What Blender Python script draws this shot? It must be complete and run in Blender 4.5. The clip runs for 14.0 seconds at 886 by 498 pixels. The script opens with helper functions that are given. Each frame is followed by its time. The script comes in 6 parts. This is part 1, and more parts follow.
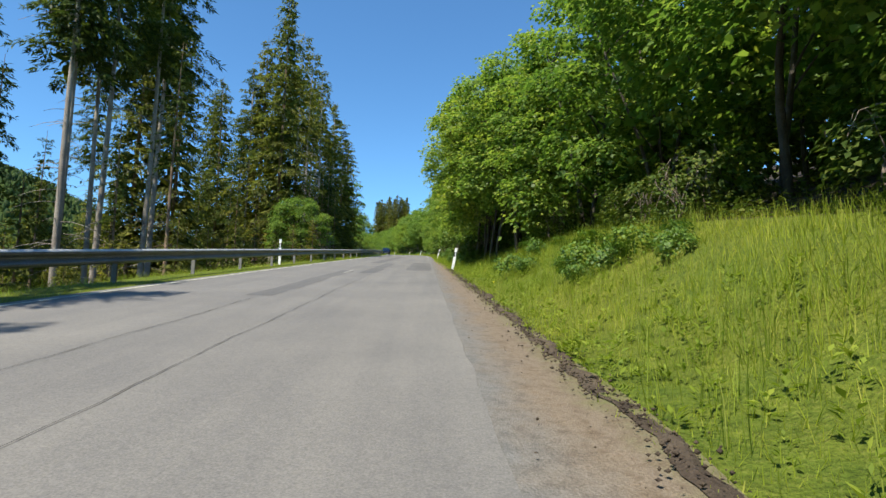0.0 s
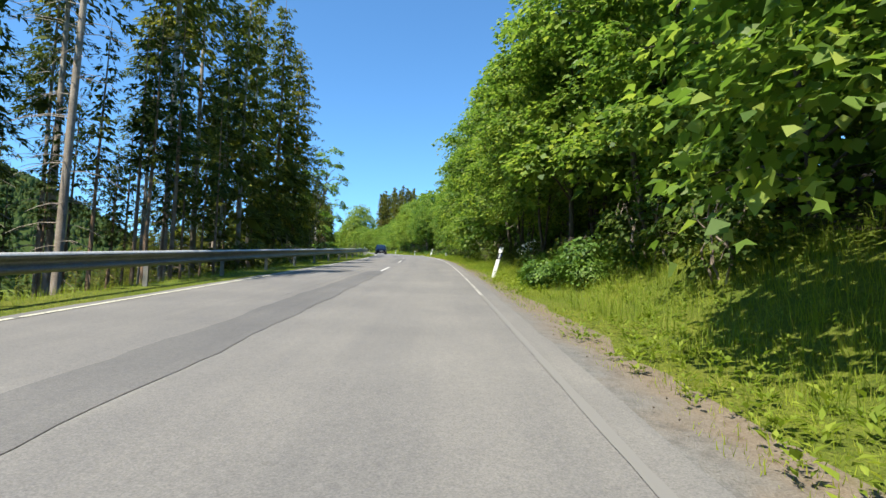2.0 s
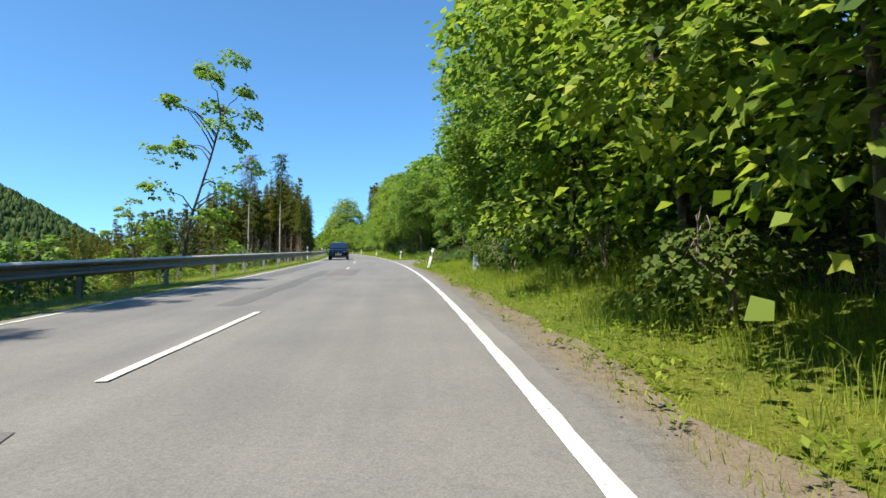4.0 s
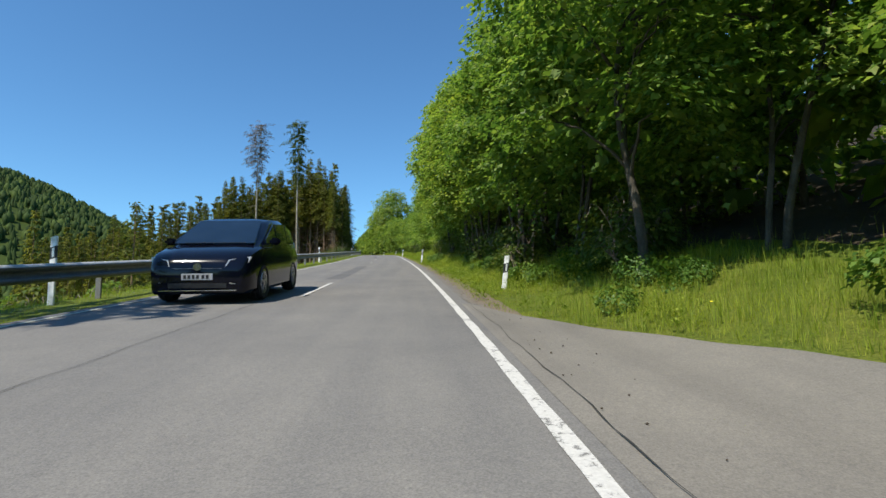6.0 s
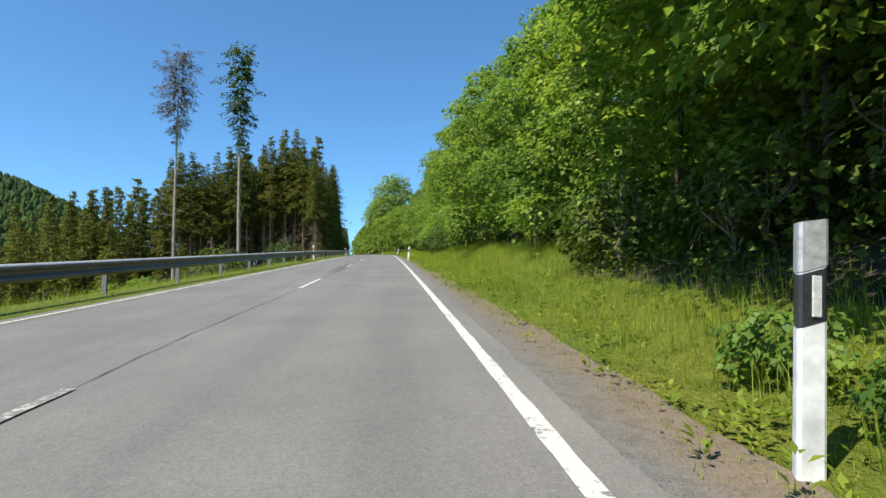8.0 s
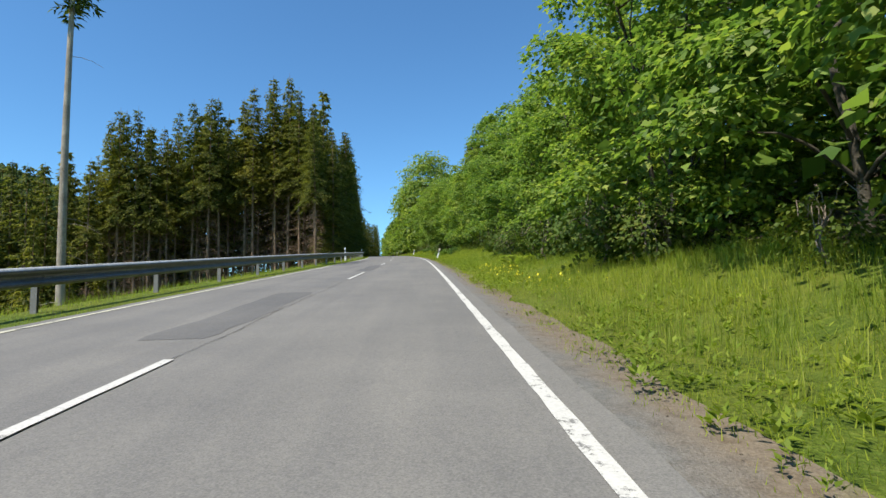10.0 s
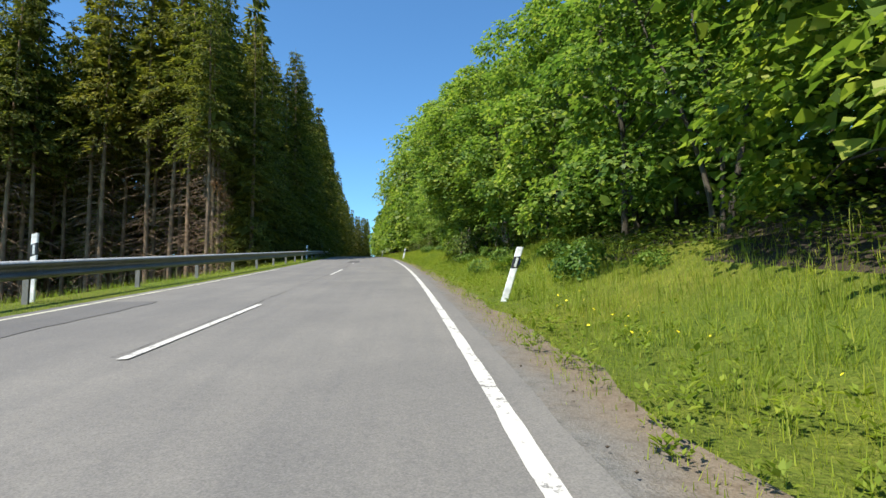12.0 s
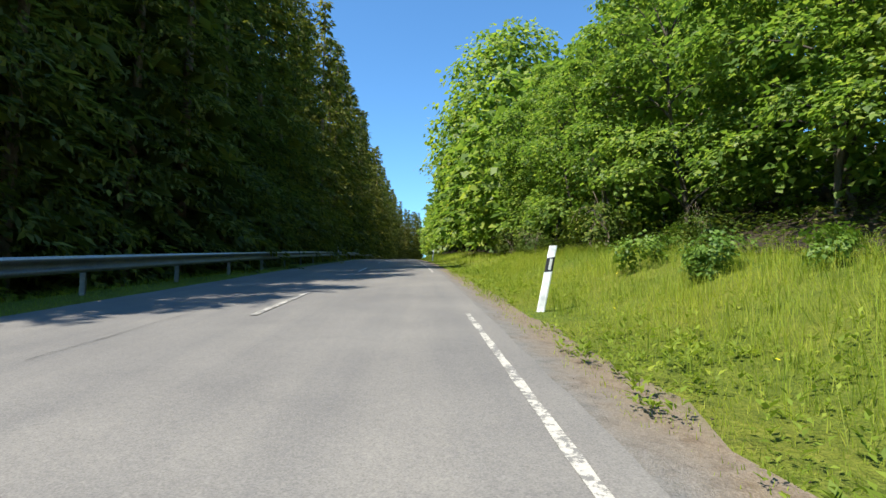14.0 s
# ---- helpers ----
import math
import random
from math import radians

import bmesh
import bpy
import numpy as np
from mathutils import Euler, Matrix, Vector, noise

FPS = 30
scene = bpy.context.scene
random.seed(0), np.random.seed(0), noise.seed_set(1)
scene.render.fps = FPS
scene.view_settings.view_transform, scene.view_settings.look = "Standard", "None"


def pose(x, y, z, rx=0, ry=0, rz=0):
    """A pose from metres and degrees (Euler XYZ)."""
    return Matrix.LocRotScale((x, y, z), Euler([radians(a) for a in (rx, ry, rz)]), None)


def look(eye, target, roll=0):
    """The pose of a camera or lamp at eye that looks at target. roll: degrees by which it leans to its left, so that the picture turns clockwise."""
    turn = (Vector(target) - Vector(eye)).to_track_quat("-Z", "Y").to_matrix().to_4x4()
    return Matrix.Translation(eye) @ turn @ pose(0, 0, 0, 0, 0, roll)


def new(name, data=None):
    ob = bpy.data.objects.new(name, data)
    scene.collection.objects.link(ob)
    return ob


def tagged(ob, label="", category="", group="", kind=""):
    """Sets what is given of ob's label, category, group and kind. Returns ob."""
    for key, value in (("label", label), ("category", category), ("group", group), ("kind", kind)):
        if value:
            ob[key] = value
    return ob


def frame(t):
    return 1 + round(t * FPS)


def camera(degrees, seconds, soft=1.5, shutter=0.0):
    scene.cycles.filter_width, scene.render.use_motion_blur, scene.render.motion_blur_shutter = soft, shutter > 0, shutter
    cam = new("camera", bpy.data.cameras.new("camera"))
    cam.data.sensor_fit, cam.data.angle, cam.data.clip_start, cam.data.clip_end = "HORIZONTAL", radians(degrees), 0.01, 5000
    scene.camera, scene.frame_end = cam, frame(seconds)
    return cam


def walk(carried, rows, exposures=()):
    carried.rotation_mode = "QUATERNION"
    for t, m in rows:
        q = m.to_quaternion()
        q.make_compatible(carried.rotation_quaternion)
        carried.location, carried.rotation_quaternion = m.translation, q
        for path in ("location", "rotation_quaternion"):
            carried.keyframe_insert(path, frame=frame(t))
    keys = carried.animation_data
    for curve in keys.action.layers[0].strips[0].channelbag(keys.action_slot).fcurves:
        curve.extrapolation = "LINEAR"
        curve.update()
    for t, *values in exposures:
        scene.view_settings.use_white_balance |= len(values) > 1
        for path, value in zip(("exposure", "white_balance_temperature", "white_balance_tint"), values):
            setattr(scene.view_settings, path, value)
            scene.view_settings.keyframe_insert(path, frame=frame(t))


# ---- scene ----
cam = camera(79.2, 14.0)
PATH = [
    (0, (2.700, 0.352, 0.894), (2.438, 2.321, 1.128), 1.04),
    (0.5, (0.875, 10.322, 2.104), (0.610, 12.291, 2.335), 1.32),
    (1, (-1.017, 20.295, 3.298), (-1.203, 22.274, 3.521), 0.29),
    (1.5, (-2.695, 30.282, 4.476), (-3.002, 32.246, 4.701), 1.07),
    (2, (-4.581, 40.169, 5.637), (-4.875, 42.135, 5.859), 0.91),
    (2.5, (-6.041, 50.076, 6.788), (-6.219, 52.055, 7.012), -0.11),
    (3.1, (-8.011, 61.914, 8.156), (-8.232, 63.889, 8.375), -0.44),
    (3.75, (-10.376, 74.727, 9.616), (-10.644, 76.697, 9.829), -0.79),
    (4.4, (-13.112, 87.488, 11.042), (-13.425, 89.452, 11.250), -1.15),
    (5, (-16.022, 99.185, 12.325), (-16.378, 101.142, 12.528), -1.48),
    (5.5, (-18.739, 108.716, 13.364), (-19.265, 110.635, 13.569), 0.02),
    (6, (-21.471, 118.153, 14.387), (-21.951, 120.083, 14.599), -0.81),
    (6.5, (-24.447, 127.336, 15.392), (-25.024, 129.239, 15.605), 0.32),
    (7, (-27.622, 136.468, 16.399), (-28.215, 138.366, 16.613), -0.00),
    (7.5, (-30.994, 145.571, 17.413), (-31.537, 147.485, 17.621), -1.96),
    (8, (-33.811, 154.978, 18.442), (-34.305, 156.906, 18.644), -1.33),
    (8.6, (-37.784, 166.030, 19.679), (-38.316, 167.947, 19.879), -1.41),
    (9.25, (-42.156, 177.971, 21.027), (-42.728, 179.877, 21.226), -1.49),
    (9.9, (-46.576, 189.893, 22.373), (-47.189, 191.787, 22.570), -1.57),
    (10.5, (-50.696, 200.887, 23.595), (-51.345, 202.769, 23.790), -1.64),
    (11, (-54.383, 209.984, 24.593), (-55.096, 211.842, 24.790), -0.96),
    (11.5, (-57.824, 219.065, 25.557), (-58.437, 220.959, 25.750), -1.25),
    (12, (-60.996, 228.338, 26.508), (-61.597, 230.236, 26.696), -0.72),
    (12.5, (-64.693, 237.445, 27.454), (-65.406, 239.303, 27.642), -0.16),
    (13, (-68.707, 246.525, 28.405), (-69.404, 248.390, 28.590), -1.27),
    (13.5, (-72.829, 255.377, 29.338), (-73.539, 257.239, 29.513), -1.62),
    (14, (-76.770, 264.329, 30.265), (-77.557, 266.158, 30.447), 0.07),
]
EXPOSURE = [(0, 0.6), (0.5, 0.65), (1.0, 0.88), (2.0, 0.87), (2.5, 0.92), (5.0, 0.52), (6.0, 0.25), (6.5, 0.5), (7.5, 0.45), (8.0, 0.5), (10.5, 0.4), (11.5, 0.4), (12.0, 0.62), (12.5, 0.5), (13.0, 0.6), (13.5, 0.85), (14.0, 0.86)]
walk(cam, [(t, look(eye, target, roll)) for t, eye, target, roll in PATH], EXPOSURE)

# ---- light ----
SUN_ELEVATION, SUN_FROM = 57.0, 208.0      # degrees; where the sun stands, clockwise from +y
world = bpy.data.worlds.new("sky")
scene.world = world
world.use_nodes = True
wn = world.node_tree.nodes
sky = wn.new("ShaderNodeTexSky")
sky.sky_type = "NISHITA"
sky.sun_disc = False
sky.sun_elevation = radians(SUN_ELEVATION)
sky.sun_rotation = radians(SUN_FROM)
sky.altitude = 500
sky.dust_density = 0.0
sky.ozone_density = 1.6
deep = wn.new("ShaderNodeMix")
deep.data_type, deep.blend_type = "RGBA", "MULTIPLY"
deep.inputs[0].default_value = 1.0
deep.inputs[7].default_value = (0.66, 1.07, 1.3, 1)
world.node_tree.links.new(sky.outputs[0], deep.inputs[6])
world.node_tree.links.new(deep.outputs[2], wn["Background"].inputs[0])
wn["Background"].inputs[1].default_value = 0.11
sun = new("sun", bpy.data.lights.new("sun", "SUN"))
sun.data.energy = 5.0
sun.data.angle = radians(0.5)
sun.data.color = (1.0, 0.94, 0.82)
az = radians(SUN_FROM)
toward = Vector((math.sin(az) * math.cos(radians(SUN_ELEVATION)), math.cos(az) * math.cos(radians(SUN_ELEVATION)), math.sin(radians(SUN_ELEVATION))))
sun.matrix_world = look(toward * 100, (0, 0, 0))

# ---- the road's line: headings and grades (radians) at even steps, run through by a cubic spline ----
STEP, FIRST = 22.0, -30.0
HEADING = [0.1706, 0.1699, 0.1658, 0.1567, 0.1581, 0.2009, 0.2647, 0.3101, 0.3307, 0.3479, 0.3544, 0.3606, 0.3663, 0.4048,
           0.4494, 0.4719, 0.4803, 0.4796, 0.4734, 0.4646, 0.455, 0.45, 0.44, 0.42, 0.38, 0.33, 0.28]
GRADE = [0.1269, 0.1214, 0.1168, 0.1145, 0.1143, 0.1102, 0.1046, 0.1038, 0.1042, 0.105, 0.1067, 0.1021, 0.0959, 0.0961,
         0.095, 0.0891, 0.0818, 0.0754, 0.0707, 0.0677, 0.0661, 0.0655, 0.0654, 0.0656, 0.0659, 0.0663, 0.0666]


def spline(values, s):
    u = (s - FIRST) / STEP
    j = np.floor(u).astype(int)
    f = u - j
    v = np.array(values)
    pick = lambda k: v[np.clip(j - 1 + k, 0, len(v) - 1)]
    return ((1 - f) ** 3 * pick(0) + (3 * f**3 - 6 * f * f + 4) * pick(1) + (-3 * f**3 + 3 * f * f + 3 * f + 1) * pick(2) + f**3 * pick(3)) / 6


RS = np.arange(-90.0, 600.0, 1.0)
RH, RG = spline(HEADING, np.clip(RS, -30, 520)), spline(GRADE, np.clip(RS, -30, 520))
AHEAD = np.stack([-np.sin(RH) * np.cos(RG), np.cos(RH) * np.cos(RG), np.sin(RG)], 1)
RP = np.vstack([np.zeros(3), np.cumsum((AHEAD[1:] + AHEAD[:-1]) / 2, 0)])
RP -= RP[90]


def smooth(a, b, x):
    t = np.clip((np.asarray(x, float) - a) / (b - a), 0, 1)
    return t * t * (3 - 2 * t)


def line(s):
    """Centre of the road and its heading at s metres along it."""
    s = np.asarray(s, float)
    return np.stack([np.interp(s, RS, RP[:, k]) for k in range(3)], -1), np.interp(s, RS, RH)


def wave(x, y, k=1.0):
    """Smooth unevenness, about -1 to 1."""
    return (np.sin(x * 0.71 * k + 1.3) * np.cos(y * 0.93 * k + 0.4) + 0.6 * np.sin(x * 1.63 * k + y * 0.57 * k) + 0.4 * np.cos(y * 2.1 * k - x * 0.8 * k)) / 2


def relief(s, lat):
    """Height of the ground over the road's surface: bank on the right, falling valley side on the left."""
    s, lat = np.broadcast_arrays(np.asarray(s, float), np.asarray(lat, float))
    bay = smooth(108, 114, s) * (1 - smooth(121, 129, s))
    bank = (0.95 + 0.25 * np.sin(s * 0.05) + 0.2 * np.sin(s * 0.131 + 1)) * (1 - 0.85 * bay) * (1 - 0.35 * smooth(266, 287, s)) + 0.3 * (1 - smooth(12, 26, s)) - 0.4 * smooth(92, 98, s) * (1 - smooth(106, 112, s))
    right = bank * smooth(4.2, 7.4, lat) + (0.30 - 0.22 * bay) * np.clip(lat - 7.6, 0, 32) - 0.03 * smooth(3.0, 3.5, lat)
    right = right + 0.09 * wave(s, lat, 0.8) * smooth(4.2, 6, lat)
    slope = 0.08 + 0.12 * smooth(85, 120, s)
    left = -0.4 * np.clip(-lat - 4.7, 0, 3.5) - slope * np.clip(-lat - 5.0, 0, 105) - 0.24 * np.clip(-lat - 4.6, 0, 9) - 0.02 * smooth(3.0, 3.5, -lat) + 0.12 * wave(s, lat, 0.5) * smooth(5.0, 8, -lat)
    return np.where(lat > 0, right, left) - 0.05 * (np.abs(lat) < np.where(lat > 0, 2.98, 3.05))


# dips mark shaded stretches of bank, darkened with litter in place of grass
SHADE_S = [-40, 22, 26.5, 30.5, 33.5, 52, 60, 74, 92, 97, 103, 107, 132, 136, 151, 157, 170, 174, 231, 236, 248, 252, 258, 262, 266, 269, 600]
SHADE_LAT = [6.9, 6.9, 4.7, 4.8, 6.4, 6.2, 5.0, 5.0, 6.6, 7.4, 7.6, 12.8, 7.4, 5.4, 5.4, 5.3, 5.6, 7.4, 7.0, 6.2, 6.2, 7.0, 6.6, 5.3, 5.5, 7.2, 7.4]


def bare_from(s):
    """Where the grass ends under the roadside trees, pulled in where deep shade is painted."""
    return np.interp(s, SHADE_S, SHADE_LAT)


def ground_at(s, lat):
    """World place of the ground at s metres along and lat metres to the right of the road's centre."""
    p, h = line(s)
    lat = np.asarray(lat, float)
    return p + np.stack([np.cos(h) * lat, np.sin(h) * lat, relief(s, lat)], -1)


def over_road(s, lat, dz):
    p, h = line(s)
    lat = np.asarray(lat, float)
    return p + np.stack([np.cos(h) * lat, np.sin(h) * lat, dz + 0 * lat], -1)


# ---- materials ----
def material(name, rough=0.8, metal=0.0, spec=0.3):
    m = bpy.data.materials.new(name)
    m.use_nodes = True
    b = m.node_tree.nodes["Principled BSDF"]
    b.inputs["Roughness"].default_value, b.inputs["Metallic"].default_value = rough, metal
    b.inputs["Specular IOR Level"].default_value = spec
    return m, m.node_tree.nodes, m.node_tree.links, b


def noise_node(nodes, links, scale, detail=4.0, rough=0.6, coord="Object", stretch=None):
    tc = nodes.new("ShaderNodeTexCoord")
    n = nodes.new("ShaderNodeTexNoise")
    n.inputs["Scale"].default_value, n.inputs["Detail"].default_value, n.inputs["Roughness"].default_value = scale, detail, rough
    if stretch:
        mp = nodes.new("ShaderNodeMapping")
        mp.inputs["Scale"].default_value = stretch
        links.new(tc.outputs[coord], mp.inputs[0])
        links.new(mp.outputs[0], n.inputs["Vector"])
    else:
        links.new(tc.outputs[coord], n.inputs["Vector"])
    return n.outputs["Fac"]


def ramp(nodes, links, fac, stops):
    r = nodes.new("ShaderNodeValToRGB")
    while len(r.color_ramp.elements) < len(stops):
        r.color_ramp.elements.new(0.5)
    for e, (at, c) in zip(r.color_ramp.elements, stops):
        e.position, e.color = at, (*c, 1)
    links.new(fac, r.inputs[0])
    return r.outputs[0]


def mix(nodes, links, fac, a, b, mode="MIX"):
    m = nodes.new("ShaderNodeMix")
    m.data_type, m.blend_type = "RGBA", mode
    for socket, value in ((m.inputs[0], fac), (m.inputs[6], a), (m.inputs[7], b)):
        if isinstance(value, (int, float)):
            socket.default_value = value
        elif isinstance(value, tuple):
            socket.default_value = (*value, 1)
        else:
            links.new(value, socket)
    return m.outputs[2]


def bump(nodes, links, shader, height, strength=0.4, distance=0.02):
    b = nodes.new("ShaderNodeBump")
    b.inputs["Strength"].default_value, b.inputs["Distance"].default_value = strength, distance
    links.new(height, b.inputs["Height"])
    links.new(b.outputs[0], shader.inputs["Normal"])


def mottled(name, dark, light, scale=3.0, fine=40.0, rough=0.85, metal=0.0, spec=0.3, relief_strength=0.4, distance=0.01):
    """Two scales of variation between two colours, with fine relief."""
    m, n, l, b = material(name, rough, metal, spec)
    big, small = noise_node(n, l, scale), noise_node(n, l, fine, 3.0)
    a = ramp(n, l, big, ((0.3, dark), (0.7, light)))
    c = ramp(n, l, small, ((0.3, (0.7, 0.7, 0.7)), (0.7, (1.2, 1.2, 1.2))))
    l.new(mix(n, l, 1.0, a, c, "MULTIPLY"), b.inputs["Base Color"])
    bump(n, l, b, small, relief_strength, distance)
    return m


def leafy(name, shade, lit, tip, translucent=0.35, rough=0.45, gloss=0.35):
    """Leaves: each island its own tone, every object a little different, light coming through."""
    m, n, l, b = material(name, rough, 0.0, gloss)
    geo, obj = n.new("ShaderNodeNewGeometry"), n.new("ShaderNodeObjectInfo")
    tone = ramp(n, l, geo.outputs["Random Per Island"], ((0.0, shade), (0.65, lit), (1.0, tip)))
    plant = ramp(n, l, obj.outputs["Random"], ((0.0, (0.78, 0.84, 0.8)), (0.5, (1.0, 1.0, 1.0)), (1.0, (1.22, 1.1, 0.85))))
    clump = ramp(n, l, noise_node(n, l, 0.45, 3.0), ((0.3, (0.75, 0.82, 0.8)), (0.7, (1.2, 1.12, 1.0))))
    c = mix(n, l, 1.0, mix(n, l, 1.0, tone, plant, "MULTIPLY"), clump, "MULTIPLY")
    l.new(c, b.inputs["Base Color"])
    t = n.new("ShaderNodeBsdfTranslucent")
    l.new(mix(n, l, 1.0, c, (1.2, 1.3, 0.75), "MULTIPLY"), t.inputs[0])
    s = n.new("ShaderNodeMixShader")
    s.inputs[0].default_value = translucent
    l.new(b.outputs[0], s.inputs[1])
    l.new(t.outputs[0], s.inputs[2])
    l.new(s.outputs[0], n["Material Output"].inputs[0])
    return m


def asphalt(name, dark, light, stain):
    m, n, l, b = material(name, 0.9, 0.0, 0.25)
    grain = noise_node(n, l, 90.0, 2.0)
    chip = noise_node(n, l, 28.0, 3.0)
    cloud = noise_node(n, l, 0.55, 5.0, 0.65)
    streak = noise_node(n, l, 1.0, 4.0, 0.6, "UV", (1.6, 0.09, 1.0))
    base = ramp(n, l, grain, ((0.25, dark), (0.75, light)))
    base = mix(n, l, 1.0, base, ramp(n, l, chip, ((0.35, (0.92, 0.92, 0.93)), (0.62, (1.05, 1.05, 1.04)))), "MULTIPLY")
    base = mix(n, l, 1.0, base, ramp(n, l, cloud, ((0.3, (0.86, 0.86, 0.87)), (0.7, (1.1, 1.09, 1.07)))), "MULTIPLY")
    base = mix(n, l, 0.55, base, mix(n, l, 1.0, base, ramp(n, l, streak, ((0.35, stain), (0.6, (1.12, 1.1, 1.06)))), "MULTIPLY"))
    l.new(base, b.inputs["Base Color"])
    bump(n, l, b, grain, 0.25, 0.004)
    return m


def worn_paint(name, paint, under, bare):
    """Road paint rubbed through to the asphalt; bare: how much is gone, 0 to 1."""
    m, n, l, b = material(name, 0.8, 0.0, 0.3)
    big, fine = noise_node(n, l, 3.0, 6.0, 0.75), noise_node(n, l, 45.0, 3.0)
    chips = noise_node(n, l, 22.0, 4.0, 0.7)
    both = n.new("ShaderNodeMath")
    both.operation = "MULTIPLY_ADD"
    l.new(chips, both.inputs[0])
    both.inputs[1].default_value = 0.9
    l.new(big, both.inputs[2])
    gone = ramp(n, l, both.outputs[0], ((bare * 1.9 - 0.05, (1, 1, 1)), (min(bare * 1.9 + 0.05, 1.0), (0, 0, 0))))
    c = ramp(n, l, fine, ((0.25, tuple(v * 0.8 for v in paint)), (0.6, paint)))
    l.new(mix(n, l, gone, c, under), b.inputs["Base Color"])
    bump(n, l, b, fine, 0.3, 0.004)
    return m


def turf(name):
    """Matted grass: streaks of fresh and dry blades, tufts and thin places."""
    m, n, l, b = material(name, 0.9, 0.0, 0.15)
    blade = noise_node(n, l, 30.0, 4.0, 0.75, "Object", (1.0, 1.0, 0.35))
    tuft, field = noise_node(n, l, 4.5, 4.0, 0.65), noise_node(n, l, 0.35, 4.0)
    c = ramp(n, l, blade, ((0.3, (0.075, 0.1, 0.015)), (0.5, (0.13, 0.17, 0.023)), (0.7, (0.215, 0.23, 0.05))))
    c = mix(n, l, 1.0, c, ramp(n, l, tuft, ((0.3, (0.72, 0.78, 0.75)), (0.7, (1.2, 1.15, 1.1)))), "MULTIPLY")
    c = mix(n, l, 1.0, c, ramp(n, l, field, ((0.35, (0.85, 0.95, 0.85)), (0.65, (1.25, 1.1, 1.1)))), "MULTIPLY")
    l.new(c, b.inputs["Base Color"])
    both = n.new("ShaderNodeMath")
    both.operation = "MULTIPLY_ADD"
    l.new(blade, both.inputs[0])
    both.inputs[1].default_value = 0.35
    l.new(tuft, both.inputs[2])
    bump(n, l, b, both.outputs[0], 0.9, 0.16)
    return m


def shoulder_surface(name):
    """Crumbling asphalt that gives way to grey-brown gravel, dirt and thin turf, broken up along the road."""
    m, n, l, b = material(name, 0.95, 0.0, 0.2)
    uv = n.new("ShaderNodeTexCoord")
    sep = n.new("ShaderNodeSeparateXYZ")
    l.new(uv.outputs["UV"], sep.inputs[0])
    wob, fine, grit = noise_node(n, l, 1.3, 6.0, 0.7), noise_node(n, l, 9.0, 4.0, 0.7), noise_node(n, l, 75.0, 3.0)
    reach = n.new("ShaderNodeMath")
    reach.operation = "MULTIPLY_ADD"
    l.new(wob, reach.inputs[0])
    reach.inputs[1].default_value = 0.85
    l.new(sep.outputs[0], reach.inputs[2])
    dirt = ramp(n, l, fine, ((0.3, (0.135, 0.1, 0.068)), (0.55, (0.205, 0.165, 0.122)), (0.75, (0.16, 0.115, 0.076))))
    tar = ramp(n, l, fine, ((0.3, (0.13, 0.127, 0.12)), (0.7, (0.2, 0.194, 0.182))))
    turf = ramp(n, l, fine, ((0.35, (0.17, 0.14, 0.085)), (0.6, (0.125, 0.14, 0.04))))
    low, high = n.new("ShaderNodeMapRange"), n.new("ShaderNodeMapRange")
    for node, a, z in ((low, 3.5, 3.95), (high, 4.1, 4.5)):
        l.new(reach.outputs[0], node.inputs[0])
        node.inputs[1].default_value, node.inputs[2].default_value = a, z
    c = mix(n, l, high.outputs[0], mix(n, l, low.outputs[0], tar, dirt), turf)
    c = mix(n, l, 1.0, c, ramp(n, l, grit, ((0.3, (0.72, 0.72, 0.72)), (0.7, (1.25, 1.25, 1.25)))), "MULTIPLY")
    l.new(c, b.inputs["Base Color"])
    bump(n, l, b, grit, 0.8, 0.015)
    return m


M_ASPHALT = asphalt("asphalt", (0.125, 0.121, 0.116), (0.215, 0.208, 0.196), (0.84, 0.84, 0.85))
M_PATCH = asphalt("asphalt_patch", (0.092, 0.09, 0.09), (0.158, 0.155, 0.151), (0.85, 0.85, 0.86))
M_PATCH_DARK = asphalt("asphalt_patch_dark", (0.06, 0.058, 0.058), (0.12, 0.118, 0.115), (0.85, 0.85, 0.86))
M_PATCH_RED = asphalt("asphalt_patch_reddish", (0.11, 0.097, 0.093), (0.18, 0.16, 0.15), (0.85, 0.85, 0.86))
M_BAY = asphalt("bay_surface", (0.14, 0.132, 0.118), (0.23, 0.215, 0.19), (0.9, 0.88, 0.85))
M_CRACK = mottled("crack", (0.03, 0.028, 0.026), (0.07, 0.066, 0.06), 4, 60)
M_GRAVEL = shoulder_surface("gravel_dirt")
M_GRAVEL_EDGE = mottled("dry_soil", (0.05, 0.036, 0.026), (0.14, 0.108, 0.075), 2.2, 45, 0.95, relief_strength=1.0, distance=0.03)
M_PAINT = worn_paint("road_paint", (0.56, 0.545, 0.51), (0.18, 0.175, 0.165), 0.435)
M_PAINT_WORN = worn_paint("road_paint_worn", (0.46, 0.44, 0.39), (0.175, 0.17, 0.16), 0.505)
M_PAINT_FAINT = worn_paint("road_paint_faint", (0.34, 0.32, 0.29), (0.185, 0.178, 0.165), 0.56)
M_PAINT_LEFT = worn_paint("road_paint_yellowed", (0.56, 0.54, 0.42), (0.17, 0.165, 0.155), 0.45)
M_GROUND = turf("meadow_turf")
M_GRASS = leafy("grass_blades", (0.22, 0.29, 0.035), (0.28, 0.35, 0.045), (0.36, 0.38, 0.09), 0.5, 0.6, 0.15)
